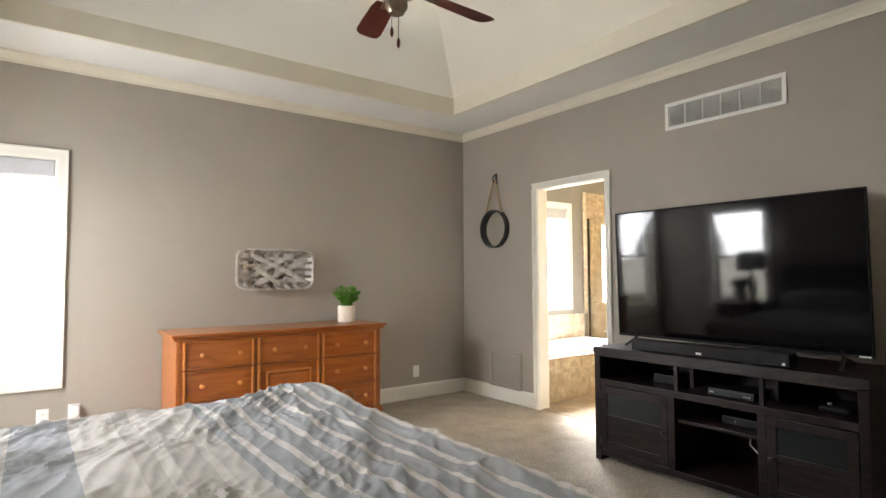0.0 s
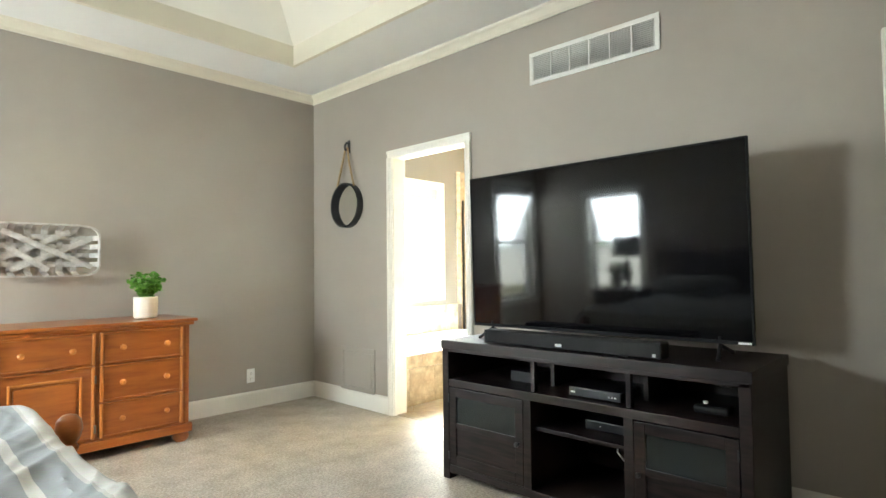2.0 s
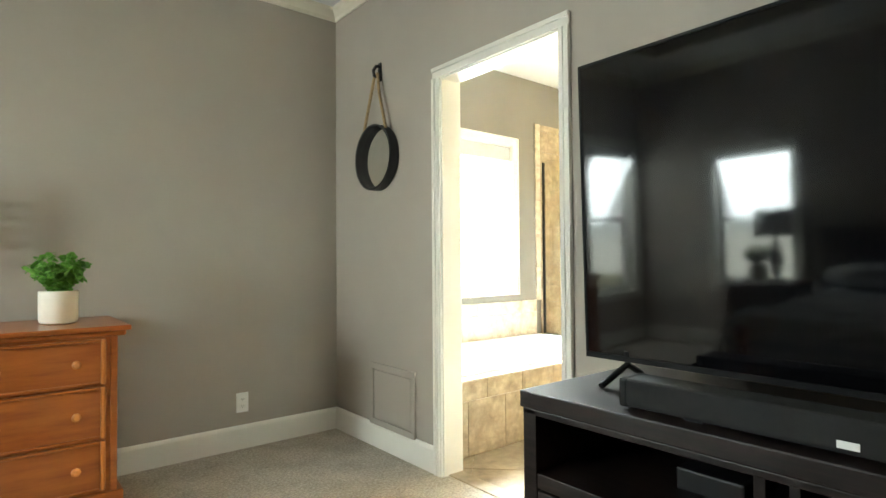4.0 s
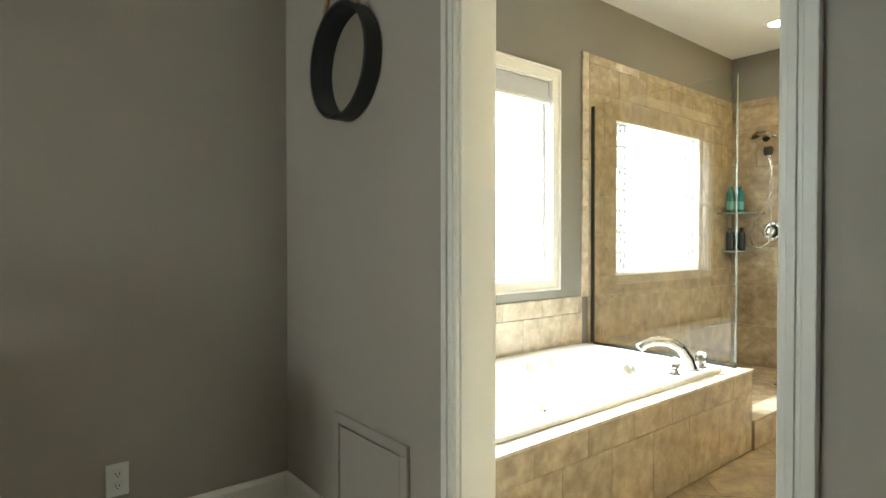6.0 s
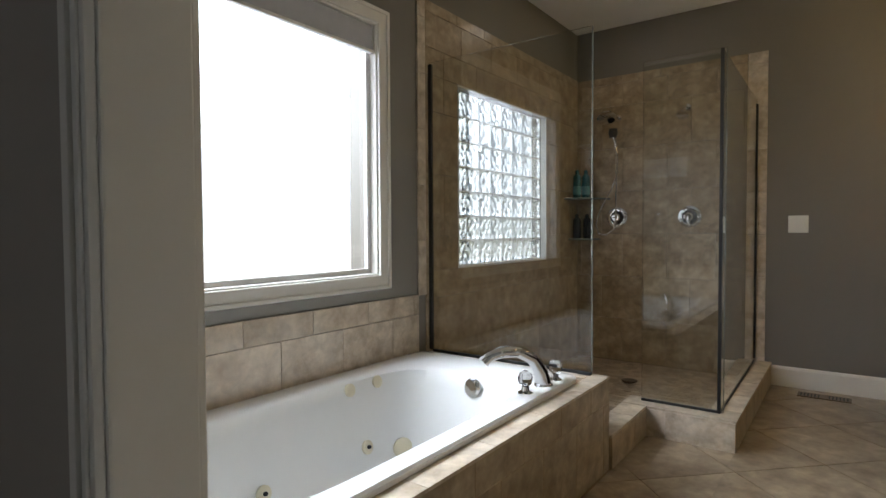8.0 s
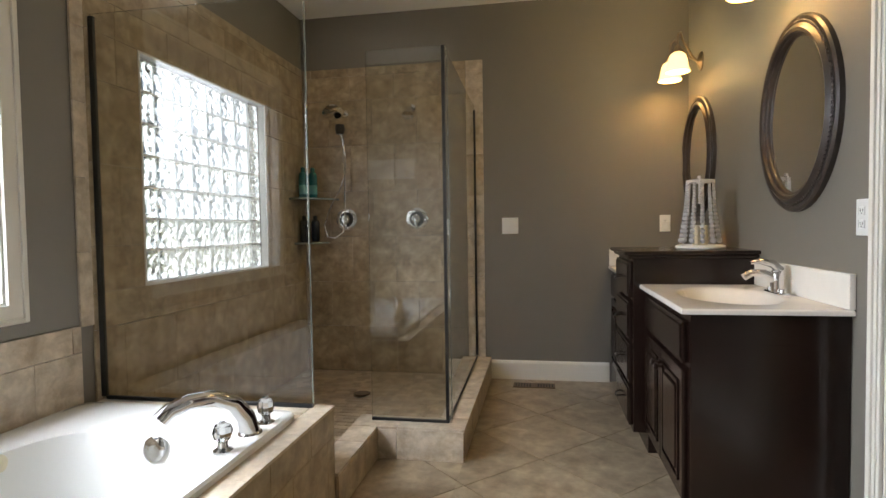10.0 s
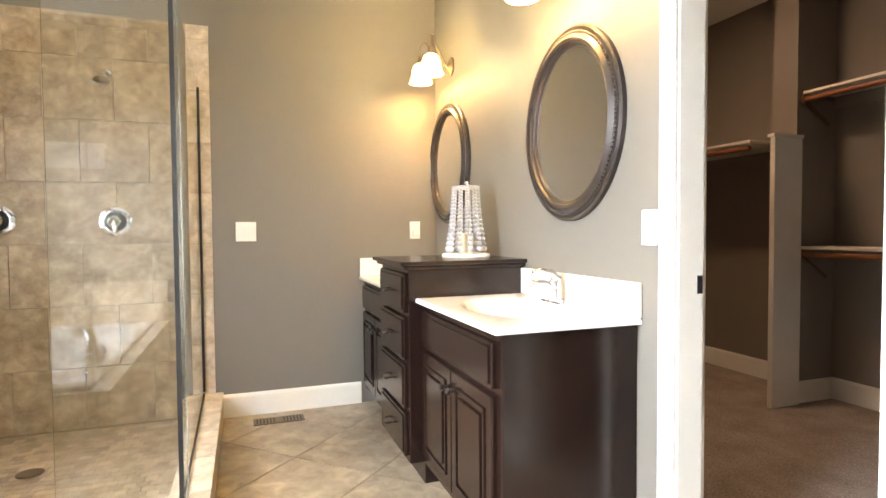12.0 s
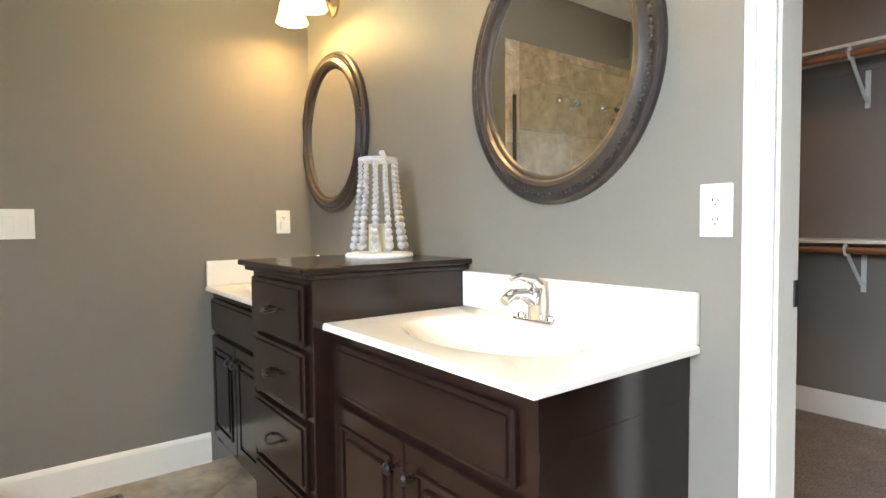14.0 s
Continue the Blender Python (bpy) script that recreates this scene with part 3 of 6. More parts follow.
def bed():
    e = thing("bed", (0, 0, 0), "king bed with a rumpled grey and white striped comforter", "bed")
    part("box_spring", box(BX0, BX1 - 0.04, BY0 + 0.04, BY1 - 0.04, 0.16, 0.36, 0.03), M_PILLOW, e, "grey upholstered box spring")
    part("mattress", box(BX0, BX1 - 0.03, BY0 + 0.03, BY1 - 0.03, 0.36, BZ - 0.05, 0.05, 3), M_PILLOW, e, "white mattress")
    for x in (BX0 + 0.12, BX1 - 0.18):
        for y in (BY0 + 0.15, BY1 - 0.15):
            part("leg", lathe([(0.025, 0), (0.035, 0.16)], 12, at=(x, y, 0)), M_ESP, e)
    part("headboard", box(BX0 - 0.07, BX0, BY0 - 0.05, BY1 + 0.05, 0.0, 1.12, 0.02), M_SHEET, e, "dark wooden headboard")
    part("post", lathe([(0.030, 0.0), (0.034, 0.06), (0.026, 0.10), (0.026, 0.46), (0.034, 0.48), (0.026, 0.500), (0.040, 0.525), (0.046, 0.555), (0.042, 0.585), (0.026, 0.604), (0.008, 0.610)], 20, at=(BX1 + 0.085, BY1 - 0.16, 0)), M_ORANGE, e, "turned pine bed post with a rounded finial", True)
    # comforter: a cloth grid laid over the mattress and hanging down the foot and both sides
    bm = bmesh.new()
    uv = bm.loops.layers.uv.new("UVMap")
    hang = 0.42
    L, Wd = BX1 - BX0, BY1 - BY0
    nx, ny = 230, 260
    verts = []
    for i in range(nx + 1):
        s = i / nx * (L + hang)
        row = []
        for j in range(ny + 1):
            t = -hang + j / ny * (Wd + 2 * hang)
            r = 0.07
            ox, oz = (s, 0.0) if s < L - r else (L - r + r * math.sin(min((s - L + r) / r, math.pi / 2)), -(r - r * math.cos(min((s - L + r) / r, math.pi / 2))) - max(0, s - L + r - r * math.pi / 2))
            tt = t
            dz = 0.0
            if t < r:
                q = (r - t) / r
                tt, dz = r - r * math.sin(min(q, math.pi / 2)), -(r - r * math.cos(min(q, math.pi / 2))) - max(0, (r - t) - r * math.pi / 2)
            elif t > Wd - r:
                q = (t - Wd + r) / r
                tt, dz = Wd - r + r * math.sin(min(q, math.pi / 2)), -(r - r * math.cos(min(q, math.pi / 2))) - max(0, (t - Wd + r) - r * math.pi / 2)
            z = max(BZ + oz + dz, 0.12)
            x, y = BX0 + ox, BY0 + tt
            p = Vector((s, t, 0))
            # rumples: long diagonal folds and finer creases
            w = 0.5 + 0.5 * noise.noise(Vector((s * 1.1, t * 1.1, 4.0)))
            f1 = noise.noise(Vector(((s - 0.75 * t) * 4.2 + 0.5 * noise.noise(p * 1.7), (s + t) * 0.9, 1.0)))
            f2 = noise.noise(Vector(((s - 0.4 * t) * 13 + noise.noise(p * 3), (s + t) * 2.6, 7.0)))
            f3 = noise.noise(Vector(((s + 0.8 * t) * 10, (s - t) * 2.2, 13.0)))
            f4 = noise.noise(Vector(((s - 0.9 * t) * 22 + 2.2 * noise.noise(p * 4), (s + 0.8 * t) * 5.0, 21.0)))
            w4 = max(0.0, noise.noise(Vector((s * 2.3, t * 2.3, 31.0))) + 0.15)
            ridge = (1 - abs(f1)) ** 4
            ridge2 = (1 - abs(f2)) ** 5
            hump = 0.036 * math.exp(-((s - 1.92) ** 2 + (t - 1.98) ** 2) / 0.08)
            amp = 0.030 * ridge * w + 0.015 * ridge2 * w + 0.010 * abs(f3) * w + 0.030 * (1 - abs(f4)) ** 6 * w4 + 0.016 * noise.noise(p * 2.1) + hump
            z += amp if dz == 0 and oz > -0.02 else 0.25 * amp
            y += (0.04 * math.sin(s * 9 + 2 * noise.noise(p)) * min(1, -dz * 4) * (1 if t > Wd / 2 else -1)) if dz < 0 else 0
            x += 0.03 * math.sin(t * 8 + 2 * noise.noise(p)) * min(1, -oz * 4) if oz < 0 else 0
            row.append((bm.verts.new((x, y, z)), s + BX0, t))
        verts.append(row)
    for i in range(nx):
        for j in range(ny):
            q = (verts[i][j], verts[i + 1][j], verts[i + 1][j + 1], verts[i][j + 1])
            f = bm.faces.new([k[0] for k in q])
            for lp, k in zip(f.loops, q):
                lp[uv].uv = (k[1], k[2])
    c = part("comforter", bm, M_STRIPE, e, "grey and white striped cotton comforter, wrinkled", True)
    sol = c.modifiers.new("thickness", "SOLIDIFY")
    sol.thickness, sol.offset = 0.012, -1
    for y in (1.27, 2.43):
        bm = bmesh.new()
        bmesh.ops.create_uvsphere(bm, u_segments=24, v_segments=14, radius=1)
        for v in bm.verts:
            px, py, pz = v.co
            sq = lambda k, h: math.copysign(abs(k) ** 0.55, k) * h
            v.co = Vector((BX0 + 0.30 + sq(px, 0.24), y + sq(py, 0.42), BZ + 0.13 + sq(pz, 0.10) * (1 - 0.35 * abs(py) ** 3)))
        tagged(part("pillow", bm, M_PILLOW, None, "", True), "plump grey cotton pillow on the bed", "pillow", "pillows on the bed")


bed()


def nightstand(y):
    e = thing("nightstand", (BW + 0.27, y, 0), "dark wooden nightstand beside the bed", "nightstand")
    part("body", box(-0.22, 0.22, -0.28, 0.28, 0.08, 0.64, 0.008), M_SHEET, e)
    part("top", box(-0.24, 0.25, -0.30, 0.30, 0.64, 0.67, 0.008), M_SHEET, e)
    for z0, z1 in ((0.12, 0.35), (0.38, 0.61)):
        d = part("drawer", box(0.22, 0.238, -0.25, 0.25, z0, z1, 0.006), M_SHEET, e)
        part("knob", lathe([(0.008, 0.238), (0.008, 0.25), (0.018, 0.258), (0.0125, 0.27)], 12, "x", (0, 0, (z0 + z1) / 2)), M_NICKEL, d)
    for x in (-0.19, 0.19):
        for yy in (-0.25, 0.25):
            part("leg", box(x - 0.025, x + 0.025, yy - 0.025, yy + 0.025, 0, 0.08, 0.004), M_SHEET, e)
    return e


nightstand(3.36)
lamp = thing("table_lamp", (BW + 0.27, 3.28, 0.67), "table lamp with a dark drum shade on the nightstand", "lamp")
part("base", lathe([(0.075, 0), (0.075, 0.015), (0.02, 0.03), (0.045, 0.12), (0.06, 0.2), (0.03, 0.32), (0.012, 0.36), (0.012, 0.40)], 20), M_METALBLK, lamp, "", True)
part("shade", lathe([(0.17, 0.40), (0.15, 0.64), (0.147, 0.64), (0.167, 0.40)], 28, cap=False), M_LAMPSH, lamp, "", True)


# ---- ceiling fan ----
def ceiling_fan(x, y):
    zt = CEIL + band + rise - 0.14
    e = thing("ceiling_fan", (x, y, zt), "ceiling fan with cherry-stained blades and pull chains", "ceiling fan")
    part("canopy", lathe([(0.07, 0.14), (0.065, 0.11), (0.03, 0.08)], 20), M_NICKEL, e, "", True)
    part("downrod", lathe([(0.013, 0.09), (0.013, -0.72)], 12), M_NICKEL, e)
    part("motor", lathe([(0.03, -0.68), (0.10, -0.70), (0.14, -0.73), (0.14, -0.80), (0.10, -0.83), (0.05, -0.85)], 28), M_NICKEL, e, "bronze motor housing", True)
    part("switch_housing", lathe([(0.05, -0.85), (0.055, -0.90), (0.035, -0.93)], 20), M_NICKEL, e, "", True)
    for k in range(5):
        a = radians(75 + 72 * k)
        bm = bmesh.new()
        prof = [(0.20, 0.045), (0.28, 0.058), (0.45, 0.066), (0.56, 0.070), (0.605, 0.058), (0.622, 0.035), (0.622, -0.035), (0.605, -0.058), (0.56, -0.070), (0.45, -0.066), (0.28, -0.058), (0.20, -0.045)]
        f = bm.faces.new([bm.verts.new((r, w, -0.785 + w * 0.2)) for r, w in prof])
        bmesh.ops.solidify(bm, geom=[f], thickness=0.008)
        bmesh.ops.rotate(bm, verts=bm.verts[:], cent=(0, 0, 0), matrix=Matrix.Rotation(a, 3, "Z"))
        bl = part("blade", bm, M_FANBLADE, e, "cherry-stained blade")
        bm = box(0.12, 0.24, -0.018, 0.018, -0.80, -0.792, 0.003)
        bmesh.ops.rotate(bm, verts=bm.verts[:], cent=(0, 0, 0), matrix=Matrix.Rotation(a, 3, "Z"))
        part("bracket", bm, M_NICKEL, bl)
    for dx, dy, ln in ((0.03, 0.03, 0.12), (-0.02, 0.01, 0.085)):
        c = part("pull_chain", tube([(dx, dy, -0.91), (dx, dy, -0.91 - ln)], 0.0022, 6), M_NICKEL, e)
        part("fob", lathe([(0.003, -0.91 - ln), (0.008, -0.925 - ln), (0.009, -0.945 - ln), (0.004, -0.96 - ln)], 10, at=(dx, dy, 0)), M_FANBLADE, c)
    return e


ceiling_fan(1.49, 2.165)


# ---- dresser ----
def dresser():
    x0, x1, y0, y1, H = 0.90, 2.585, 4.170, 4.695, 0.837
    e = thing("dresser", (0, 0, 0), "orange-stained pine dresser with eight drawers and a centre door", "dresser")
    part("body", box(x0 + 0.03, x1 - 0.03, y0 - 0.001, y1, 0.10, H - 0.045, 0.004), M_ORANGE, e)
    part("top", box(x0 - 0.005, x1 + 0.022, y0 - 0.03, y1, H - 0.022, H, 0.007, 3), M_ORANGE, e, "polished pine top")
    part("moulding", box(x0 + 0.012, x1 + 0.005, y0 - 0.012, y1, H - 0.046, H - 0.022, 0.009, 3), M_ORANGE, e)
    part("plinth", box(x0 + 0.012, x1 - 0.002, y0 - 0.010, y1, 0.065, 0.125, 0.010, 3), M_ORANGE, e)
    for x in (x0 + 0.07, x1 - 0.06):
        for y in (y0 + 0.05, y1 - 0.06):
            part("foot", lathe([(0.035, 0), (0.052, 0.02), (0.055, 0.04), (0.045, 0.065)], 16, at=(x, y, 0)), M_ORANGE, e, "", True)
    for x in (x0 + 0.03, x1 - 0.055):
        part("stile", box(x, x + 0.028, y0 - 0.005, y0 + 0.02, 0.125, H - 0.046, 0.004), M_ORANGE, e)
    w = (x1 - x0 - 0.12) / 3
    xs = [x0 + 0.06 + k * w for k in range(4)]
    rows = [(0.138, 0.348), (0.358, 0.578), (0.588, 0.782)]

    def front(name, a, b, c, d, knobs):
        f = part(name, box(a, b, y0 - 0.008, y0 + 0.012, c, d, 0.003), M_ORANGE, e)
        for p in ((a, a + 0.020, c, d), (b - 0.020, b, c, d)):
            part("bead", box(p[0], p[1], y0 - 0.020, y0 - 0.008, p[2], p[3], 0.009, 3), M_ORANGE2, f)
        for p in ((a + 0.02, b - 0.02, c, c + 0.013), (a + 0.02, b - 0.02, d - 0.013, d)):
            part("bead", box(p[0], p[1], y0 - 0.018, y0 - 0.008, p[2], p[3], 0.006, 3), M_ORANGE, f)
        for kx in knobs:
            part("knob", lathe([(0.007, y0 - 0.008), (0.007, y0 - 0.022), (0.017, y0 - 0.032), (0.018, y0 - 0.040), (0.010, y0 - 0.047)], 16, "y", (kx, 0, (c + d) / 2)), M_ORANGE2, f, "turned wooden knob", True)
        return f
    for k in (0, 2):
        for c, d in rows:
            a, b = xs[k] + 0.012, xs[k + 1] - 0.012
            front("drawer", a, b, c, d, (a + 0.25 * (b - a), a + 0.78 * (b - a)))
    a, b = xs[1] + 0.012, xs[2] - 0.012
    front("drawer", a, b, *rows[2], (a + 0.25 * (b - a), a + 0.75 * (b - a)))
    d = front("door", a, b, 0.140, 0.580, ())
    for c in ((a + 0.068, a + 0.083, 0.195, 0.525), (b - 0.083, b - 0.068, 0.195, 0.525), (a + 0.083, b - 0.083, 0.195, 0.210), (a + 0.083, b - 0.083, 0.510, 0.525)):
        part("bead", box(c[0], c[1], y0 - 0.017, y0 - 0.008, c[2], c[3], 0.006, 3), M_ORANGE2, d)
    bm = box(a + 0.095, b - 0.095, y0 - 0.014, y0 - 0.008, 0.222, 0.498, 0.006, 3)
    part("panel", bm, M_ORANGE, d)
    for z in (0.20, 0.50):
        part("hinge", box(b - 0.006, b + 0.006, y0 - 0.024, y0 - 0.008, z - 0.025, z + 0.025, 0.003), M_NICKEL, d)
    part("latch", lathe([(0.006, y0 - 0.008), (0.006, y0 - 0.022), (0.015, y0 - 0.034), (0.008, y0 - 0.042)], 14, "y", (a + 0.05, 0, 0.36)), M_ORANGE2, d)


dresser()


def potted_plant(x, y, z):
    e = thing("potted_plant", (x, y, z), "leafy green plant in a cream ceramic pot", "potted plant")
    part("pot", lathe([(0.060, 0), (0.072, 0.006), (0.076, 0.02), (0.077, 0.145), (0.074, 0.148), (0.070, 0.145), (0.069, 0.125)], 32), M_POT, e, "cream ceramic pot", True)
    part("soil", lathe([(0.069, 0.122), (0.069, 0.130)], 24), M_SOIL, e)
    rng = random.Random(5)
    bm = bmesh.new()
    for s in range(60):
        a, lean = rng.uniform(0, 6.28), rng.uniform(0.1, 1.75)
        ln = rng.uniform(0.10, 0.19)
        pts, p = [], Vector((0.03 * math.cos(a), 0.03 * math.sin(a), 0.125))
        for k in range(5):
            pts.append(p.copy())
            t = lean * (k / 4) ** 0.8
            p += Vector((math.cos(a) * math.sin(t), math.sin(a) * math.sin(t), math.cos(t))) * ln / 4
        bm_tube(bm, pts, 0.0014, 5)
        for k in range(1, 5):
            for _ in range(4):
                c = pts[k] + Vector((rng.uniform(-.012, .012), rng.uniform(-.012, .012), rng.uniform(-.008, .012)))
                r = rng.uniform(0.013, 0.023)
                m = Euler((rng.uniform(-0.9, 0.9), rng.uniform(-0.9, 0.9), rng.uniform(0, 6.28))).to_matrix()
                vs = [bm.verts.new(c + m @ Vector(q) * r) for q in ((-1, 0, 0), (-0.5, 0.62, 0.12), (0.35, 0.6, 0.1), (1, 0, -0.2), (0.35, -0.6, 0.1), (-0.5, -0.62, 0.12))]
                bm.faces.new(vs)
    part("foliage", bm, M_LEAF, e, "bright green leaves")
    return e


potted_plant(2.365, 4.430, 0.837)
potted_plant(BW + 0.20, 3.46, 0.67)["label"] = "small leafy plant in a pot on the nightstand"


# ---- woven basket on the wall ----
def wall_basket():
    e = thing("wall_basket", (1.795, BN, 1.304), "whitewashed woven wood basket hung flat on the wall", "basket")
    hw, hh, d = 0.338, 0.176, 0.115

    def strip(name, pts, w, t=0.004):
        bm = bmesh.new()
        pts = [Vector(p) for p in pts]
        rows = []
        for i, p in enumerate(pts):
            dr = (pts[min(i + 1, len(pts) - 1)] - pts[max(i - 1, 0)]).normalized()
            side = Vector((0, 1, 0)).cross(dr)
            side = side.normalized() if side.length > 0.2 else Vector((0, 0, 1)) if abs(dr.x) > 0.1 else Vector((1, 0, 0))
            rows.append((bm.verts.new(p + side * w / 2), bm.verts.new(p - side * w / 2)))
        fs = [bm.faces.new((a[0], b[0], b[1], a[1])) for a, b in zip(rows, rows[1:])]
        bmesh.ops.recalc_face_normals(bm, faces=fs)
        bmesh.ops.solidify(bm, geom=fs, thickness=t)
        part(name, bm, M_BASKET, e)
    yb, yf = -0.012, -d
    for k, x in enumerate((-0.235, -0.15, -0.06, 0.03, 0.115, 0.20)):
        o = 0.006 * (1 if k % 2 else -1)
        strip("slat", [(x, yf, -hh), (x, yb + o, -hh + 0.035), (x, yb - o, -0.05), (x, yb + o, 0.05), (x, yb - o, hh - 0.035), (x, yf, hh)], 0.036)
    for k, z in enumerate((-0.09, -0.03, 0.03, 0.09)):
        o = 0.006 * (-1 if k % 2 else 1)
        strip("slat", [(-hw, yf, z), (-hw + 0.04, yb + o, z), (-0.1, yb - o, z), (0.1, yb + o, z), (hw - 0.04, yb - o, z), (hw, yf, z)], 0.034)
    for x0, z0, x1, z1 in ((-0.20, 0.125, 0.30, -0.11), (-0.26, -0.085, 0.17, 0.13), (-0.15, -0.13, 0.31, 0.095), (-0.17, 0.02, 0.05, -0.13)):
        y = -0.040 - 0.010 * (z0 > 0)
        strip("cross_slat", [(x0, y, z0), ((x0 + x1) / 2, y - 0.006, (z0 + z1) / 2), (x1, y, z1)], 0.034)
    ring = []
    for i in range(49):
        a = 2 * math.pi * i / 48
        ca, sa = math.cos(a), math.sin(a)
        ring.append((math.copysign(abs(ca) ** 0.32, ca) * hw, sa, math.copysign(abs(sa) ** 0.32, sa) * hh))
    for yy, nm in ((yf, "rim"), (yf + 0.012, "rim")):
        bm = bmesh.new()
        prev = None
        for x, _, z in ring:
            k = 1.0 if nm else 1
            q = [bm.verts.new((x * s, yy + o, z * s2)) for s, s2, o in ((1.0, 1.0, 0.0), (0.972, 0.94, 0.0), (0.972, 0.94, 0.022), (1.0, 1.0, 0.022))]
            if prev:
                for i in range(4):
                    bm.faces.new((prev[i], prev[(i + 1) % 4], q[(i + 1) % 4], q[i]))
            prev = q
        part(nm, bm, M_BASKET, e)
    return e


wall_basket()


# ---- round strap mirror ----
def strap_mirror():
    e = thing("strap_mirror", (TVX, 4.172, 1.722), "round black-rimmed wall mirror hung on a jute rope", "mirror")
    R = 0.195
    part("rim", lathe([(R, -0.006), (R, -0.062), (R - 0.012, -0.062), (R - 0.012, -0.006)], 56, "x", cap=False), M_METALBLK, e, "deep black metal rim", True)
    part("back", lathe([(R - 0.006, -0.004), (R - 0.006, -0.014)], 48, "x"), M_METALBLK, e)
    part("glass", lathe([(R - 0.013, -0.016), (R - 0.013, -0.020)], 48, "x"), M_MIRROR, e, "round mirror glass")
    for s in (-1, 1):
        part("rope", tube([(-0.045, s * R * 0.62, R * 0.80), (-0.04, s * 0.05, R + 0.17), (-0.03, s * 0.012, 0.505)], 0.009, 10), M_ROPE, e, "twisted jute rope")
    h = part("hook", tube([(0, 0, 0.55), (-0.03, 0, 0.55), (-0.05, 0, 0.52), (-0.045, 0, 0.49), (-0.02, 0, 0.485)], 0.010, 10), M_METALBLK, e, "black iron hook")
    part("hook_plate", box(-0.008, 0, -0.016, 0.016, 0.46, 0.575, 0.004), M_METALBLK, h)


strap_mirror()


# ---- return air vent, access panel, outlets ----
def air_vent():
    e = thing("air_vent", (TVX, 1.842, 2.428), "wide white return-air vent high on the wall", "vent")
    w, h = 0.84, 0.205
    part("backing", box(-0.004, 0, -w / 2 + 0.01, w / 2 - 0.01, -h / 2 + 0.01, h / 2 - 0.01), M_VDARK, e)
    fr = part("frame", box(-0.012, -0.003, -w / 2, w / 2, h / 2 - 0.026, h / 2, 0.003), M_VENT, e)
    part("frame", box(-0.012, -0.003, -w / 2, w / 2, -h / 2, -h / 2 + 0.026, 0.003), M_VENT, e)
    n = 6
    cw = (w - 0.052) / n
    for k in range(n + 1):
        y = -w / 2 + 0.026 + k * cw
        b = 0.026 if k in (0, n) else 0.010
        part("divider", box(-0.0115, -0.003, y - (b if k == 0 else b / 2 if k < n else 0), y + (0 if k == 0 else b / 2 if k < n else b), -h / 2 + 0.026, h / 2 - 0.026, 0.002), M_VENT, e)
    for k in range(n):
        y0 = -w / 2 + 0.026 + k * cw + 0.010
        m = 13
        for i in range(m):
            z = -h / 2 + 0.034 + i * (h - 0.068) / (m - 1)
            bm = bmesh.new()
            vs = [bm.verts.new(p) for p in ((-0.010, y0, z - 0.004), (-0.010, y0 + cw - 0.020, z - 0.004), (-0.004, y0 + cw - 0.020, z + 0.005), (-0.004, y0, z + 0.005))]
            bmesh.ops.solidify(bm, geom=[bm.faces.new(vs)], thickness=0.001)
            part("slat", bm, M_VENT, e)


air_vent()
p = thing("access_panel", (TVX, 4.058, 0.315), "flush wall access panel painted the wall colour", "panel")
part("panel", box(-0.010, 0, -0.186, 0.186, -0.140, 0.140, 0.002), M_BEDWALL, p)
for c in ((-0.228, 0.228, 0.149, 0.184), (-0.228, 0.228, -0.184, -0.149), (-0.228, -0.193, -0.149, 0.149), (0.193, 0.228, -0.149, 0.149)):
    part("frame", box(-0.014, 0, *c, 0.003), M_BEDWALL, p)


def wall_plate(axis, at, out, kind="outlet", w=0.072, h=0.116, label="white duplex outlet plate"):
    """A cover plate on a wall; out is the sign of the room side along axis."""
    e = thing("wall_plate", at, label, "outlet" if kind == "outlet" else "light switch", "wall plates")

    def put(nm, d0, d1, u0, u1, z0, z1, m, bv, par):
        a, b = out * d0, out * d1
        bm = box(a, b, u0, u1, z0, z1, bv) if axis == "x" else box(u0, u1, a, b, z0, z1, bv)
        return part(nm, bm, m, par)
    put("plate", 0, 0.006, -w / 2, w / 2, -h / 2, h / 2, M_WHITEP, 0.003, e)
    if kind == "outlet":
        for z in (-0.021, 0.021):
            s = put("socket", 0.006, 0.0085, -0.017, 0.017, z - 0.014, z + 0.014, M_WHITEP, 0.003, e)
            for u in (-0.006, 0.006):
                put("slot", 0.0082, 0.0090, u - 0.0012, u + 0.0012, z - 0.003, z + 0.006, M_BLACK, 0, s)
            put("slot", 0.0082, 0.0090, -0.002, 0.002, z - 0.010, z - 0.006, M_BLACK, 0, s)
    else:
        n = 2
        for k in range(n):
            u = (k - 0.5) * 0.046
            put("rocker", 0.006, 0.011, u - 0.017, u + 0.017, -0.033, 0.033, M_WHITEP, 0.004, e)
    return e


wall_plate("y", (3.298, BN, 0.272), -1)
wall_plate("y", (0.192, BN, 0.272), -1)
q = wall_plate("y", (0.375, BN, 0.285), -1, label="white outlet plate with a plug-in air freshener")
part("air_freshener", box(-0.03, 0.03, -0.065, -0.0085, -0.03, 0.055, 0.015, 3), M_WHITEP, q, "white plug-in freshener")


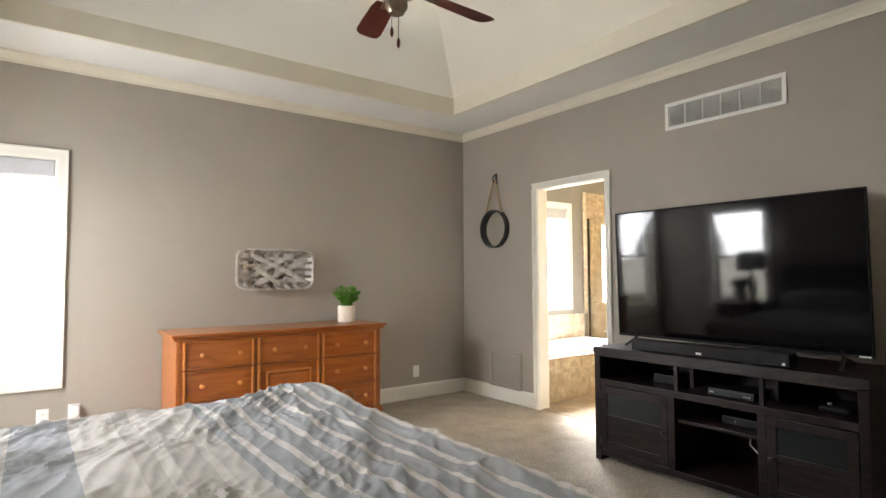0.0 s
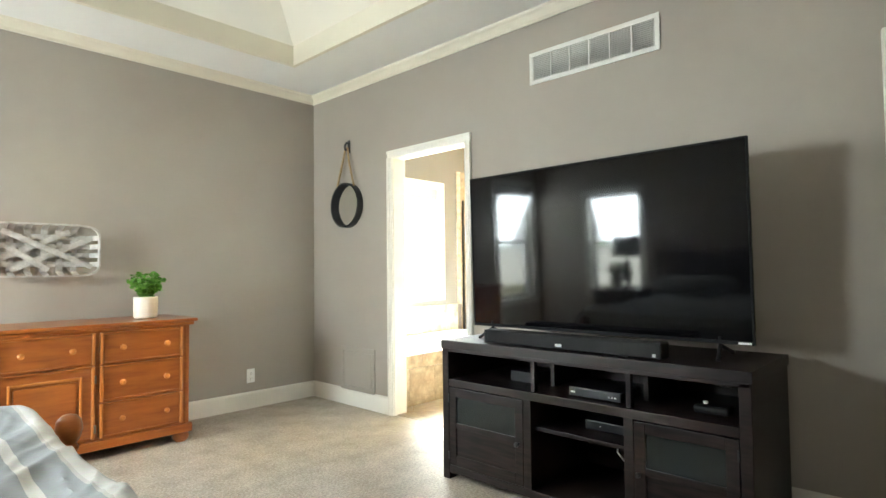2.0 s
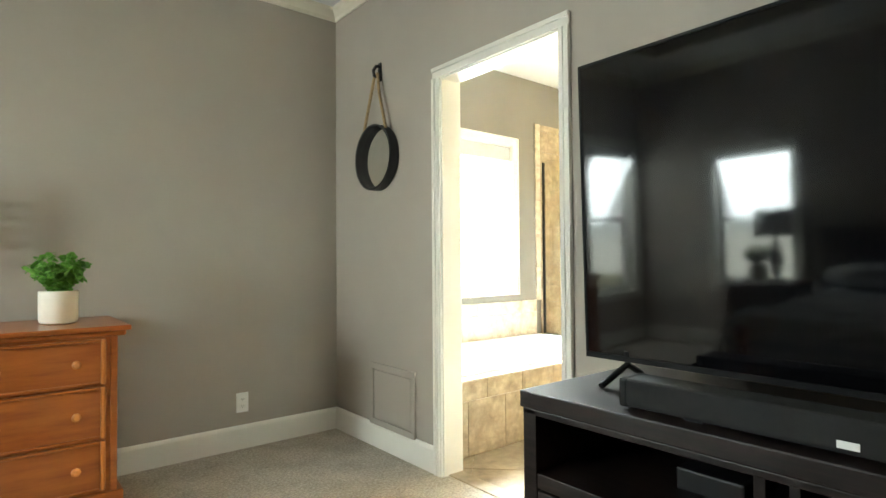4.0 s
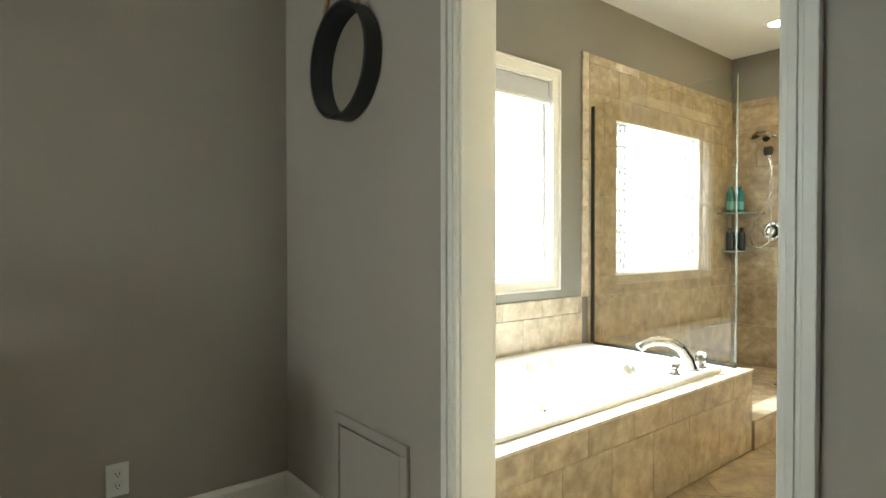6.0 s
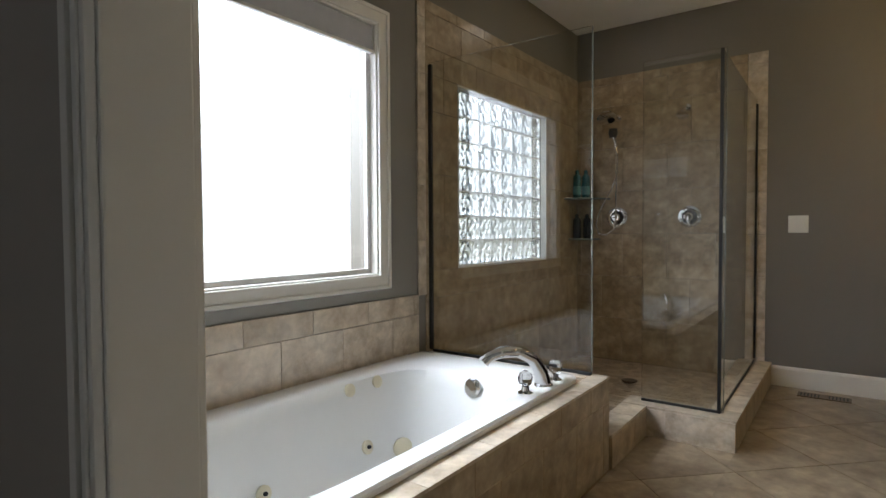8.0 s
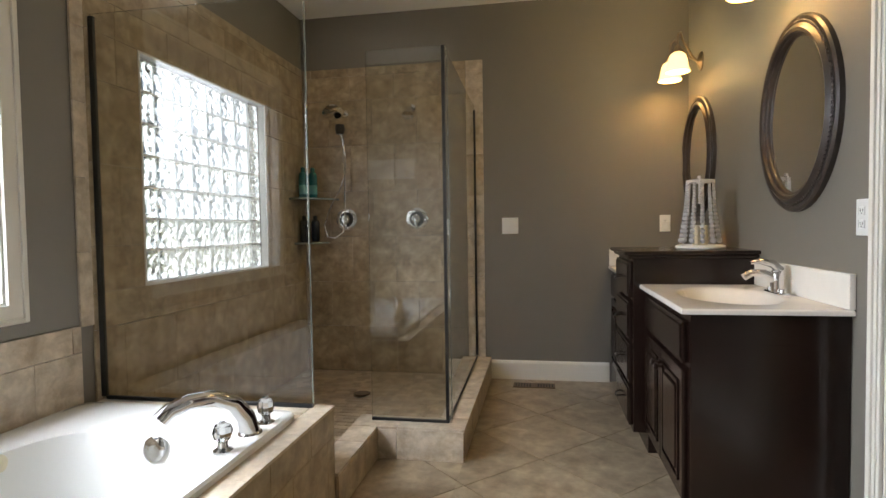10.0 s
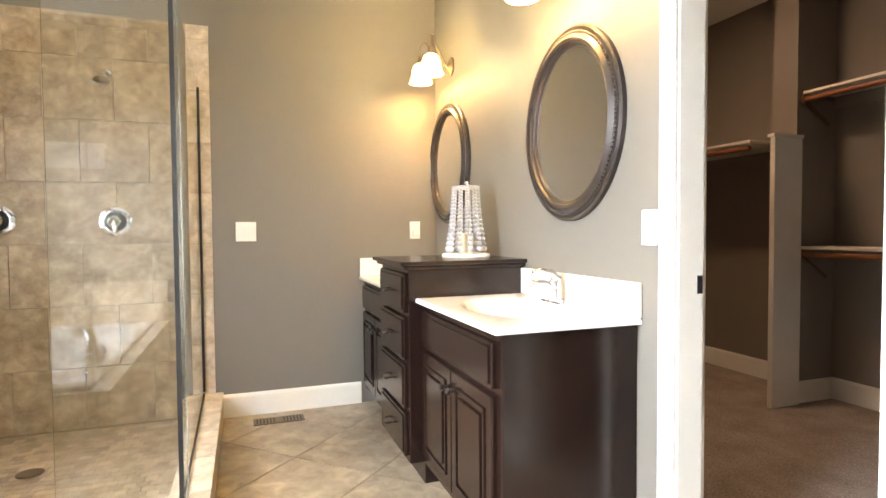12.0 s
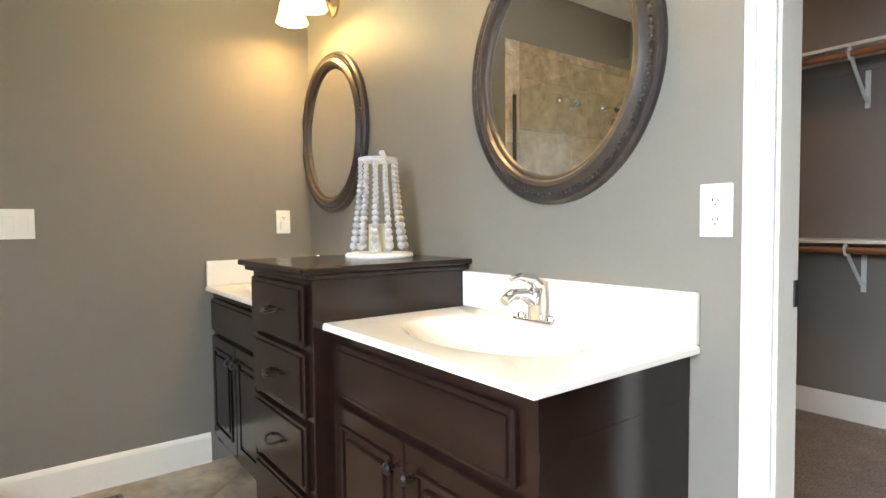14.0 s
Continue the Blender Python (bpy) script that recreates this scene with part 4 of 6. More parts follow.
# ---- television, sound bar, stand ----
def television():
    e = new("television")
    e.matrix_world = pose(3.510, 1.650, 0.757, 0, -1.7, 0)
    tagged(e, "large flat black television on two splayed feet", "television")
    w, z0, z1 = 1.500, 0.062, 0.930
    part("back_shell", box(0.012, 0.055, -w / 2 + 0.05, w / 2 - 0.05, z0 + 0.05, z1 - 0.12, 0.015, 3), M_BLACK, e)
    part("screen", box(-0.004, 0.010, -w / 2 + 0.009, w / 2 - 0.009, z0 + 0.016, z1 - 0.009, 0.001), M_SCREEN, e, "glossy black screen")
    for c in ((-w / 2, w / 2, z1 - 0.0085, z1), (-w / 2, w / 2, z0, z0 + 0.0155), (-w / 2, -w / 2 + 0.0085, z0 + 0.0155, z1 - 0.0085), (w / 2 - 0.0085, w / 2, z0 + 0.0155, z1 - 0.0085)):
        part("bezel", box(-0.007, 0.014, *c, 0.002), M_BEZEL, e)
    part("logo", box(-0.0085, -0.007, -w / 2 + 0.012, -w / 2 + 0.062, z0 + 0.003, z0 + 0.012, 0), M_WHITEP, e, "small pale maker's mark")
    for y in (-0.615, 0.615):
        bm = tube([(0.0, y, z0 + 0.03), (0.0, y, 0.055), (-0.10, y + 0.02 * (1 if y > 0 else -1), 0.008)], 0.009, 8)
        bm_tube(bm, [(0.0, y, 0.055), (0.10, y + 0.02 * (1 if y > 0 else -1), 0.012)], 0.009, 8)
        part("foot", bm, M_BLACK, e, "splayed black foot")


television()
sb = thing("sound_bar", (3.315, 1.667, 0.757), "long black fabric sound bar on the stand", "sound bar")
M_MESH = mat("black_speaker_cloth", (0.012, 0.012, 0.013), 0.85, vary=0.2, scale=60, bump=0.6, bscale=600)
part("body", box(-0.045, 0.045, -0.46, 0.46, 0.006, 0.072, 0.010, 3), M_MESH, sb)
for y in (-0.46, 0.46):
    part("end_cap", box(-0.046, 0.046, y - 0.012, y + 0.012, 0.004, 0.073, 0.008), M_BLACK, sb)
part("logo", box(-0.0475, -0.0455, 0.0, 0.035, 0.017, 0.031, 0.001), M_WHITEP, sb, "small white mark")
part("logo", box(-0.0475, -0.0455, -0.450, -0.435, 0.012, 0.026, 0.001), M_WHITEP, sb, "small grey mark")
for y in (-0.3, 0.3):
    part("foot", box(-0.03, 0.03, y - 0.02, y + 0.02, 0, 0.006), M_BLACK, sb)
tagged(part("cable", tube([(3.55, 2.22, 0.764), (3.40, 2.20, 0.764), (3.34, 2.18, 0.782), (3.32, 2.13, 0.812)], 0.0035, 6), M_BLACK), "thin black cable behind the sound bar", "cable")


def media_stand():
    x0, x1, y0, y1, H = 3.235, 3.80, 0.850, 2.412, 0.757
    e = thing("media_stand", (0, 0, 0), "espresso wooden media stand with glass doors and open shelves", "tv stand")
    t = 0.045
    part("top", box(x0 - 0.006, x1, y0 - 0.006, y1 + 0.006, H - 0.045, H, 0.004), M_ESP, e)
    part("top_rail", box(x0, x0 + 0.03, y0, y1, H - 0.062, H - 0.045, 0.003), M_ESP, e)
    for y in (y0, y1 - t):
        part("side", box(x0, x1, y, y + t, 0.0, H - 0.045, 0.004), M_ESP, e)
    part("back", box(x1 - 0.012, x1 - 0.002, y0 + t, y1 - t, 0.05, H - 0.045), M_ESP, e)
    part("shelf", box(x0 + 0.003, x1 - 0.012, y0 + t, y1 - t, 0.505, 0.545, 0.003), M_ESP, e)
    part("bottom", box(x0 + 0.004, x1 - 0.012, y0 + t, y1 - t, 0.035, 0.075, 0.003), M_ESP, e)
    a, b = 1.850, 1.330
    for y in (a, b):
        part("divider", box(x0 + 0.002, x1 - 0.012, y - 0.022, y + 0.022, 0.075, 0.505, 0.003), M_ESP, e)
    for y in (1.825, 1.335):
        part("upper_divider", box(x0 + 0.020, x0 + 0.045, y - 0.011, y + 0.011, 0.545, H - 0.045, 0.002), M_ESP, e)
        part("upper_divider", box(x0 + 0.20, x1 - 0.012, y - 0.011, y + 0.011, 0.545, H - 0.045, 0.002), M_ESP, e)
    part("middle_shelf", box(x0 + 0.04, x1 - 0.012, b + 0.022, a - 0.022, 0.355, 0.373, 0.002), M_ESP, e)
    for ya, yb, kn in ((a + 0.024, y1 - t - 0.003, "lo"), (y0 + t + 0.003, b - 0.024, "hi")):
        s = 0.048
        d = part("door", box(x0 + 0.001, x0 + 0.022, ya, ya + s, 0.080, 0.500, 0.003), M_ESP, e, "framed door with smoked glass")
        part("stile", box(x0 + 0.001, x0 + 0.022, yb - s, yb, 0.080, 0.500, 0.003), M_ESP, d)
        for z0, z1 in ((0.080, 0.135), (0.282, 0.312), (0.452, 0.500)):
            part("rail", box(x0 + 0.001, x0 + 0.021, ya + s, yb - s, z0, z1, 0.003), M_ESP, d)
        part("pane", box(x0 + 0.009, x0 + 0.012, ya + s, yb - s, 0.312, 0.452), M_SMOKE, d, "smoked glass pane")
        part("panel", box(x0 + 0.009, x0 + 0.013, ya + s, yb - s, 0.135, 0.282), M_ESP, d)
        ky = ya + 0.024 if kn == "lo" else yb - 0.024
        part("knob", lathe([(0.005, x0 + 0.001), (0.005, x0 - 0.012), (0.012, x0 - 0.020), (0.012, x0 - 0.026), (0.006, x0 - 0.030)], 14, "x", (0, ky, 0.285)), M_METALBLK, d, "dark round knob", True)
        hy = yb if kn == "lo" else ya
        for z in (0.13, 0.44):
            part("hinge", box(x0 - 0.004, x0 + 0.004, hy - 0.004, hy + 0.006, z - 0.022, z + 0.022, 0.002), M_METALBLK, d)
    return e


media_stand()
bx = thing("disc_player", (3.40, 1.52, 0.545), "slim black disc player on the upper shelf", "player")
part("case", box(-0.10, 0.10, -0.130, 0.130, 0.004, 0.046, 0.004), M_BLACK, bx)
part("front_strip", box(-0.104, -0.100, -0.127, 0.127, 0.008, 0.042, 0.002), mat("dark_grey_plastic", (0.010, 0.013, 0.016), 0.4), bx, "dark grey front strip")
part("logo", box(-0.1055, -0.104, 0.095, 0.118, 0.020, 0.028), M_WHITEP, bx, "small pale mark")
for y in (-0.105, -0.090, -0.075):
    part("button", lathe([(0.004, -0.104), (0.004, -0.1065)], 10, "x", (0, y, 0.022)), M_WHITEP, bx)
gc = thing("game_console", (3.52, 2.00, 0.545), "small black console box on the upper shelf", "console")
part("case", box(-0.10, 0.10, -0.08, 0.08, 0, 0.055, 0.006), M_BLACK, gc)
gc = thing("cable_box", (3.50, 1.50, 0.373), "small black cable box on the middle shelf", "cable box")
part("case", box(-0.09, 0.09, -0.13, 0.13, 0, 0.045, 0.006), M_BLACK, gc)
part("light", lathe([(0.003, -0.090), (0.003, -0.092)], 8, "x", (0, 0.05, 0.022)), M_WHITEP, gc)
gp = thing("game_controller", (3.38, 1.03, 0.545), "black game controller lying on the upper shelf", "controller")
part("body", box(-0.04, 0.04, -0.07, 0.07, 0.004, 0.04, 0.018, 3), M_BLACK, gp)
part("stick", lathe([(0.008, 0.038), (0.010, 0.05)], 12, at=(0, 0.03, 0)), M_WHITEP, gp)
cb = tube([(3.70, 1.60, 0.30), (3.62, 1.57, 0.22), (3.60, 1.50, 0.17), (3.62, 1.44, 0.20), (3.66, 1.42, 0.27), (3.74, 1.40, 0.20)], 0.004, 6)
tagged(part("cable", cb, M_WHITEP), "looped pale cable at the back of the stand", "cable")

# ---- open bedroom door ----
def panel_door(hx, hy, ex, ey, H=2.02):
    a = math.degrees(math.atan2(ey - hy, ex - hx))
    w = math.hypot(ex - hx, ey - hy)
    e = thing("bedroom_door", (hx, hy, 0), "white panelled door standing open into the bedroom", "door", rz=a)
    t = 0.0175
    part("slab", box(0, w, -t, t, 0.012, H, 0.002), M_TRIM, e)
    for z0, z1 in ((0.22, 0.92), (1.08, 1.86)):
        for s in (-1, 1):
            for c in ((0.12, w - 0.12, z0, z0 + 0.02), (0.12, w - 0.12, z1 - 0.02, z1), (0.12, 0.14, z0 + 0.02, z1 - 0.02), (w - 0.14, w - 0.12, z0 + 0.02, z1 - 0.02)):
                part("moulding", box(c[0], c[1], s * t, s * (t + 0.008), c[2], c[3], 0.004), M_TRIM, e)
    for s in (-1, 1):
        k = part("knob", lathe([(0.030, s * t), (0.030, s * (t + 0.006)), (0.011, s * (t + 0.010)), (0.011, s * (t + 0.032)), (0.027, s * (t + 0.042)), (0.029, s * (t + 0.055)), (0.018, s * (t + 0.066))], 20, "y", (w - 0.062, 0, 0.945)), M_NICKEL, e, "bronze door knob", True)
    part("latch_plate", box(w - 0.001, w + 0.0015, -0.012, 0.012, 0.90, 0.99), M_NICKEL, e)
    for z in (0.25, 1.0, 1.8):
        part("hinge", lathe([(0.008, z - 0.045), (0.008, z + 0.045)], 10, at=(-0.006, t + 0.004, 0)), M_NICKEL, e)


panel_door(3.765, -0.385, 3.562, 0.458)

# ---- bath materials ----
M_TUB = mat("white_acrylic", (0.86, 0.86, 0.84), 0.12, vary=0.02, scale=3, coat=0.3)
M_JET = mat("cream_plastic_jet", (0.72, 0.66, 0.48), 0.4, vary=0.05)
M_SEAL = mat("black_seal_channel", (0.012, 0.012, 0.012), 0.45, vary=0.1)
M_SHGLASS = glass("shower_glass", (0.955, 0.98, 0.968), 0.0, 1.72)
# pale half-metal colour that paints window glints on edges
M_GLINT = mat("painted_glint", (0.40, 0.47, 0.46), 0.12, 0.6, vary=0.03)
M_BLOCK = glass("glass_block", (0.98, 1.0, 0.99), 0.16, 1.48)
M_ACRYL = glass("clear_acrylic", (0.96, 0.97, 0.97), 0.02, 1.49)
M_MARBLE = mat("white_cultured_marble", (0.84, 0.80, 0.74), 0.22, vary=0.05, scale=6, coat=0.3)
M_FRAME = mat("pewter_bronze_mirror_frame", (0.040, 0.031, 0.027), 0.36, 0.30, vary=0.3, scale=25, bump=0.2, bscale=120)
M_LIGHTSHADE = glow("frosted_lamp_shade", (1.0, 0.66, 0.26), 8.0)
M_BEAD = mat("whitewashed_wooden_bead", (0.60, 0.60, 0.62), 0.7, vary=0.25, scale=60, color2=(0.36, 0.37, 0.41))
M_WHITEW = mat("white_painted_wood", (0.80, 0.79, 0.77), 0.5, vary=0.06, scale=20)
M_WAX = mat("ivory_wax", (0.80, 0.72, 0.52), 0.6, vary=0.05)
M_ROD = mat("stained_closet_rod", (0.22, 0.085, 0.032), 0.4, vary=0.2, scale=8, stretch=(1, 8, 8))
M_SHELF = mat("white_closet_shelf", (0.72, 0.68, 0.60), 0.5, vary=0.04)
M_TEAL = mat("teal_bottle", (0.012, 0.12, 0.15), 0.25, vary=0.15)
M_NAVY = mat("dark_navy_bottle", (0.012, 0.018, 0.032), 0.25, vary=0.15)
M_LABEL = mat("pale_bottle_label", (0.10, 0.33, 0.37), 0.4, vary=0.1)
M_REG = mat("bronze_floor_register", (0.11, 0.075, 0.045), 0.4, 0.5, vary=0.2)
M_DOWN = glow("recessed_lamp", (1.0, 0.90, 0.74), 14.0)

# ---- tub deck and tub ----
DKX, DKY, DKZ = 6.094, 3.730, 0.431
deck = tagged(new("tub_deck"), "travertine-tiled deck built around the bathtub", "tub deck", "", "structure")
TBX0, TBX1, TBY0, TBY1 = 4.19, 5.955, 3.81, 4.715
core = bmesh.new()
for c in ((BWX + 0.01, DKX - 0.012, DKY + 0.012, TBY0 + 0.03), (TBX1 - 0.03, DKX - 0.012, TBY0 + 0.03, NY), (BWX + 0.01, TBX0 + 0.03, TBY0 + 0.03, NY)):
    bm_box(core, *c, 0.0, DKZ - 0.012)
part("core", core, M_GROUT, deck)


def bathtub():
    e = thing("bathtub", ((TBX0 + TBX1) / 2, (TBY0 + TBY1) / 2, DKZ), "white drop-in whirlpool bathtub with jets", "bathtub")
    L, W = (TBX1 - TBX0) / 2, (TBY1 - TBY0) / 2

    def ring(ix, iy, z, n=96, pw=0.22, sx=0.0):
        out = []
        for i in range(n):
            a = 2 * math.pi * i / n
            c, s = math.cos(a), math.sin(a)
            out.append((math.copysign(abs(c) ** pw, c) * ix + sx, math.copysign(abs(s) ** pw, s) * iy, z))
        return out
    sec = [ring(L, W, 0.0, pw=0.08), ring(L, W, 0.016, pw=0.08), ring(L - 0.008, W - 0.008, 0.024, pw=0.08), ring(L - 0.035, W - 0.035, 0.026, pw=0.10),
           ring(L - 0.165, W - 0.085, 0.020, pw=0.36, sx=-0.06), ring(L - 0.19, W - 0.105, 0.004, pw=0.42, sx=-0.06), ring(L - 0.215, W - 0.12, -0.06, pw=0.44, sx=-0.06),
           ring(L - 0.26, W - 0.15, -0.20, pw=0.46, sx=-0.07), ring(L - 0.32, W - 0.18, -0.33, pw=0.48, sx=-0.06), ring(L - 0.39, W - 0.23, -0.385, pw=0.5, sx=-0.06), ring(L - 0.52, W - 0.32, -0.40, pw=0.55, sx=-0.06)]
    bm = bmesh.new()
    vs = [[bm.verts.new(p) for p in r] for r in sec]
    for a, b in zip(vs, vs[1:]):
        for i in range(96):
            bm.faces.new((a[i], a[(i + 1) % 96], b[(i + 1) % 96], b[i]))
    bm.faces.new(vs[-1])
    part("shell", bm, M_TUB, e, "glossy white acrylic shell", True)

    def disc(nm, p, nrm, r, m, depth=0.008, lab=""):
        bm = lathe([(r, -0.004), (r, depth * 0.6), (r * 0.8, depth), (r * 0.25, depth * 0.9)], 20)
        q = Vector((0, 0, 1)).rotation_difference(Vector(nrm)).to_matrix()
        bmesh.ops.rotate(bm, verts=bm.verts[:], cent=(0, 0, 0), matrix=q)
        bmesh.ops.translate(bm, verts=bm.verts[:], vec=p)
        return part(nm, bm, m, e, lab, True)
    for x in (-0.245, 0.285):
        disc("jet", (x, W - 0.176, -0.275), (0, -0.97, 0.25), 0.030, M_JET, lab="cream jet nozzle")
        disc("nozzle", (x, W - 0.186, -0.272), (0, -0.97, 0.25), 0.008, M_BLACK)
    disc("suction_cover", (0.445, W - 0.242, -0.315), (-0.42, -0.86, 0.28), 0.046, M_JET, lab="cream suction cover")
    for x in (0.235, 0.405):
        disc("jet", (x, W - 0.124, -0.022), (0, -0.98, 0.2), 0.028, M_JET, lab="cream jet nozzle")
    disc("overflow", (L - 0.272, -0.06, -0.035), (-0.97, 0, 0.22), 0.042, M_CHROME, 0.012, "chrome overflow plate")
    return e


bathtub()


def tub_faucet():
    z = DKZ + 0.022
    e = thing("tub_faucet", (5.715, 3.874, z), "arched chrome tub spout on the tub rim", "faucet")
    sx = 0.0
    pts = [(0, 0, 0), (-0.015, 0.006, 0.06), (-0.06, 0.022, 0.122), (-0.13, 0.05, 0.158), (-0.20, 0.083, 0.164), (-0.245, 0.112, 0.152), (-0.266, 0.128, 0.128)]
    part("spout", tube(pts, 0.02, 16, [0.034, 0.030, 0.026, 0.024, 0.023, 0.023, 0.024]), M_CHROME, e, "", True)
    part("collar", lathe([(0.040, 0), (0.038, 0.008), (0.030, 0.014)], 24), M_CHROME, e, "", True)
    for dx, dy in ((-0.150, 0.006), (0.095, -0.006)):
        h = part("tap", lathe([(0.030, 0), (0.030, 0.006), (0.017, 0.014), (0.015, 0.030)], 20), M_CHROME, e, "chrome tap with a clear knob", True)
        h.location = (dx, dy, 0)
        bm = lathe([(0.013, 0.030), (0.026, 0.042), (0.031, 0.062), (0.024, 0.082), (0.010, 0.088)], 8)
        part("knob", bm, M_ACRYL, h, "faceted clear knob")
        part("cap", lathe([(0.009, 0.088), (0.009, 0.092)], 14), M_CHROME, h)


tub_faucet()

# ---- hook rack over the tub ----
hr = thing("hook_rack", (BWX + 0.006, 4.39, 1.70), "white wooden hook rack on the wall over the tub", "hook rack")
part("board", box(0, 0.018, -0.25, 0.25, -0.09, 0.07, 0.004), M_WHITEW, hr)
part("ledge", box(0, 0.10, -0.27, 0.27, 0.07, 0.09, 0.004), M_WHITEW, hr)
for y in (-0.18, -0.06, 0.06, 0.18):
    part("hook", tube([(0.018, y, -0.02), (0.05, y, -0.025), (0.06, y, -0.05), (0.045, y, -0.065), (0.06, y, -0.07)][:4], 0.005, 8), M_NICKEL, hr)

# ---- shower ----
CZ = 0.158
curb = tagged(new("shower_curb"), "raised travertine curb around the shower", "curb", "", "structure")
for c in ((DKX, 6.635, 3.72, 3.85), (6.635, 6.785, 3.295, 3.85), (6.785, EX - 0.012, 3.295, 3.435)):
    part("core", box(c[0], c[1], c[2] + 0.008, c[3] - 0.008, 0.0, CZ - 0.012), M_GROUT, curb)
structure("shower_pan", bm_box(box(DKX, 6.70, 3.84, NY - 0.012, -0.01, 0.028), 6.70, EX - 0.012, 3.42, NY - 0.012, -0.01, 0.028), M_GROUT, "tan mortar shower pan", "floor")


def shower_glass(name, x0, x1, y0, y1, z0, z1, label, seals):
    e = thing(name, ((x0 + x1) / 2, (y0 + y1) / 2, z0), label, "glass panel")
    ox, oy = (x0 + x1) / 2, (y0 + y1) / 2
    g = part("pane", box(x0 - ox, x1 - ox, y0 - oy, y1 - oy, 0.004, z1 - z0, 0.001), M_SHGLASS, e, "clear glass pane")
    g.visible_shadow = False
    if y1 - y0 > x1 - x0:
        # added pale strip: the glint of window light on the free edge
        part("edge_glint", box(x0 - ox + 0.001, x1 - ox - 0.001, y0 - oy - 0.003, y0 - oy - 0.0005, 0.02, z1 - z0 - 0.004, 0.0005), M_GLINT, e, "pale strip painting the window-lit glint on the glass edge")
    for s in seals:
        part("seal", box(s[0] - ox, s[1] - ox, s[2] - oy, s[3] - oy, s[4] - z0, s[5] - z0, 0.001), M_SEAL, e, "black seal strip")
    return e


GX = 6.060
shower_glass("glass_screen", GX - 0.005, GX + 0.005, 3.803, NY - 0.016, DKZ, 2.010, "clear frameless glass panel at the end of the tub",
             [(GX - 0.010, GX + 0.010, NY - 0.034, NY - 0.012, DKZ + 0.012, 2.000), (GX - 0.010, GX + 0.010, 3.803, NY - 0.034, DKZ, DKZ + 0.014)])
shower_glass("glass_screen", 6.715, 6.725, 3.365, 3.772, CZ, 2.000, "narrow clear glass return panel on the shower curb",
             [(6.710, 6.730, 3.38, 3.772, CZ, CZ + 0.013)])
side = shower_glass("glass_screen", 6.727, EX - 0.016, 3.389, 3.399, CZ, 2.000, "long clear glass side panel of the shower",
                    [(6.710, 6.725, 3.386, 3.402, CZ, 2.000), (EX - 0.034, EX - 0.016, 3.382, 3.406, CZ + 0.02, 1.975), (6.730, EX - 0.036, 3.385, 3.403, CZ, CZ + 0.012)])
side.rotation_euler = (0, 0, radians(0.75))

# tile edge trims and the glass block window
gb = tagged(new("window_4"), "glass block window in the shower wall", "window", "", "structure")
u0, u1, z0, z1 = GBW
for c in ((u0, u0 + 0.012, z0, z1), (u1 - 0.012, u1, z0, z1), (u0 + 0.012, u1 - 0.012, z1 - 0.012, z1), (u0 + 0.012, u1 - 0.012, z0, z0 + 0.012)):
    part("reveal", box(c[0], c[1], NY - 0.014, NY + 0.030, c[2], c[3], 0.003), M_WHITEW, gb)
nc, nr = 8, 7
bw, bh = (u1 - u0 - 0.024) / nc, (z1 - z0 - 0.024) / nr
mort = bmesh.new()
for i in range(nc + 1):
    x = u0 + 0.012 + i * bw
    bm_box(mort, x - 0.005, x + 0.005, NY + 0.041, NY + 0.101, z0 + 0.012, z1 - 0.012)
for j in range(nr + 1):
    z = z0 + 0.012 + j * bh
    bm_box(mort, u0 + 0.012, u1 - 0.012, NY + 0.043, NY + 0.099, z - 0.005, z + 0.005)
part("mortar", mort, M_WHITEW, gb, "white mortar joints")
block = bmesh.new()
hw, hh = bw / 2 - 0.006, bh / 2 - 0.006
N = 14
for side, yy in ((0, NY + 0.034), (1, NY + 0.106)):
    grid = []
    for i in range(N + 1):
        row = []
        for j in range(N + 1):
            a, b = i / N * 2 - 1, j / N * 2 - 1
            edge = max(abs(a), abs(b))
            wob = 0.005 * math.sin(a * 7 + 1.3 * math.sin(b * 5 + side)) * math.cos(b * 6 + side * 2) if edge < 0.99 else 0.0
            bow = 0.006 * (1 - edge ** 4)
            row.append(block.verts.new((a * hw, yy - NY + (wob - bow) * (1 if side == 0 else -1), b * hh)))
        grid.append(row)
    for i in range(N):
        for j in range(N):
            block.faces.new((grid[i][j], grid[i + 1][j], grid[i + 1][j + 1], grid[i][j + 1]))
    rim = [grid[i][0] for i in range(N + 1)] + [grid[N][j] for j in range(1, N + 1)] + [grid[i][N] for i in range(N - 1, -1, -1)] + [grid[0][j] for j in range(N - 1, 0, -1)]
    if side == 0:
        first = rim
    else:
        for k in range(len(rim)):
            block.faces.new((first[k], first[(k + 1) % len(rim)], rim[(k + 1) % len(rim)], rim[k]))
b0 = part("glass_block", block, M_BLOCK, gb, "", True)
b0.visible_shadow = False
b0.location = (u0 + 0.012 + bw / 2, NY, z0 + 0.012 + bh / 2)
for i in range(nc):
    for j in range(nr):
        if i or j:
            o = new("glass_block", b0.data)
            o.parent, o.visible_shadow = gb, False
            o.location = (u0 + 0.012 + (i + 0.5) * bw, NY, z0 + 0.012 + (j + 0.5) * bh)
            o.scale = (1 if (i + j) % 2 else -1, 1, 1 if j % 2 else -1)


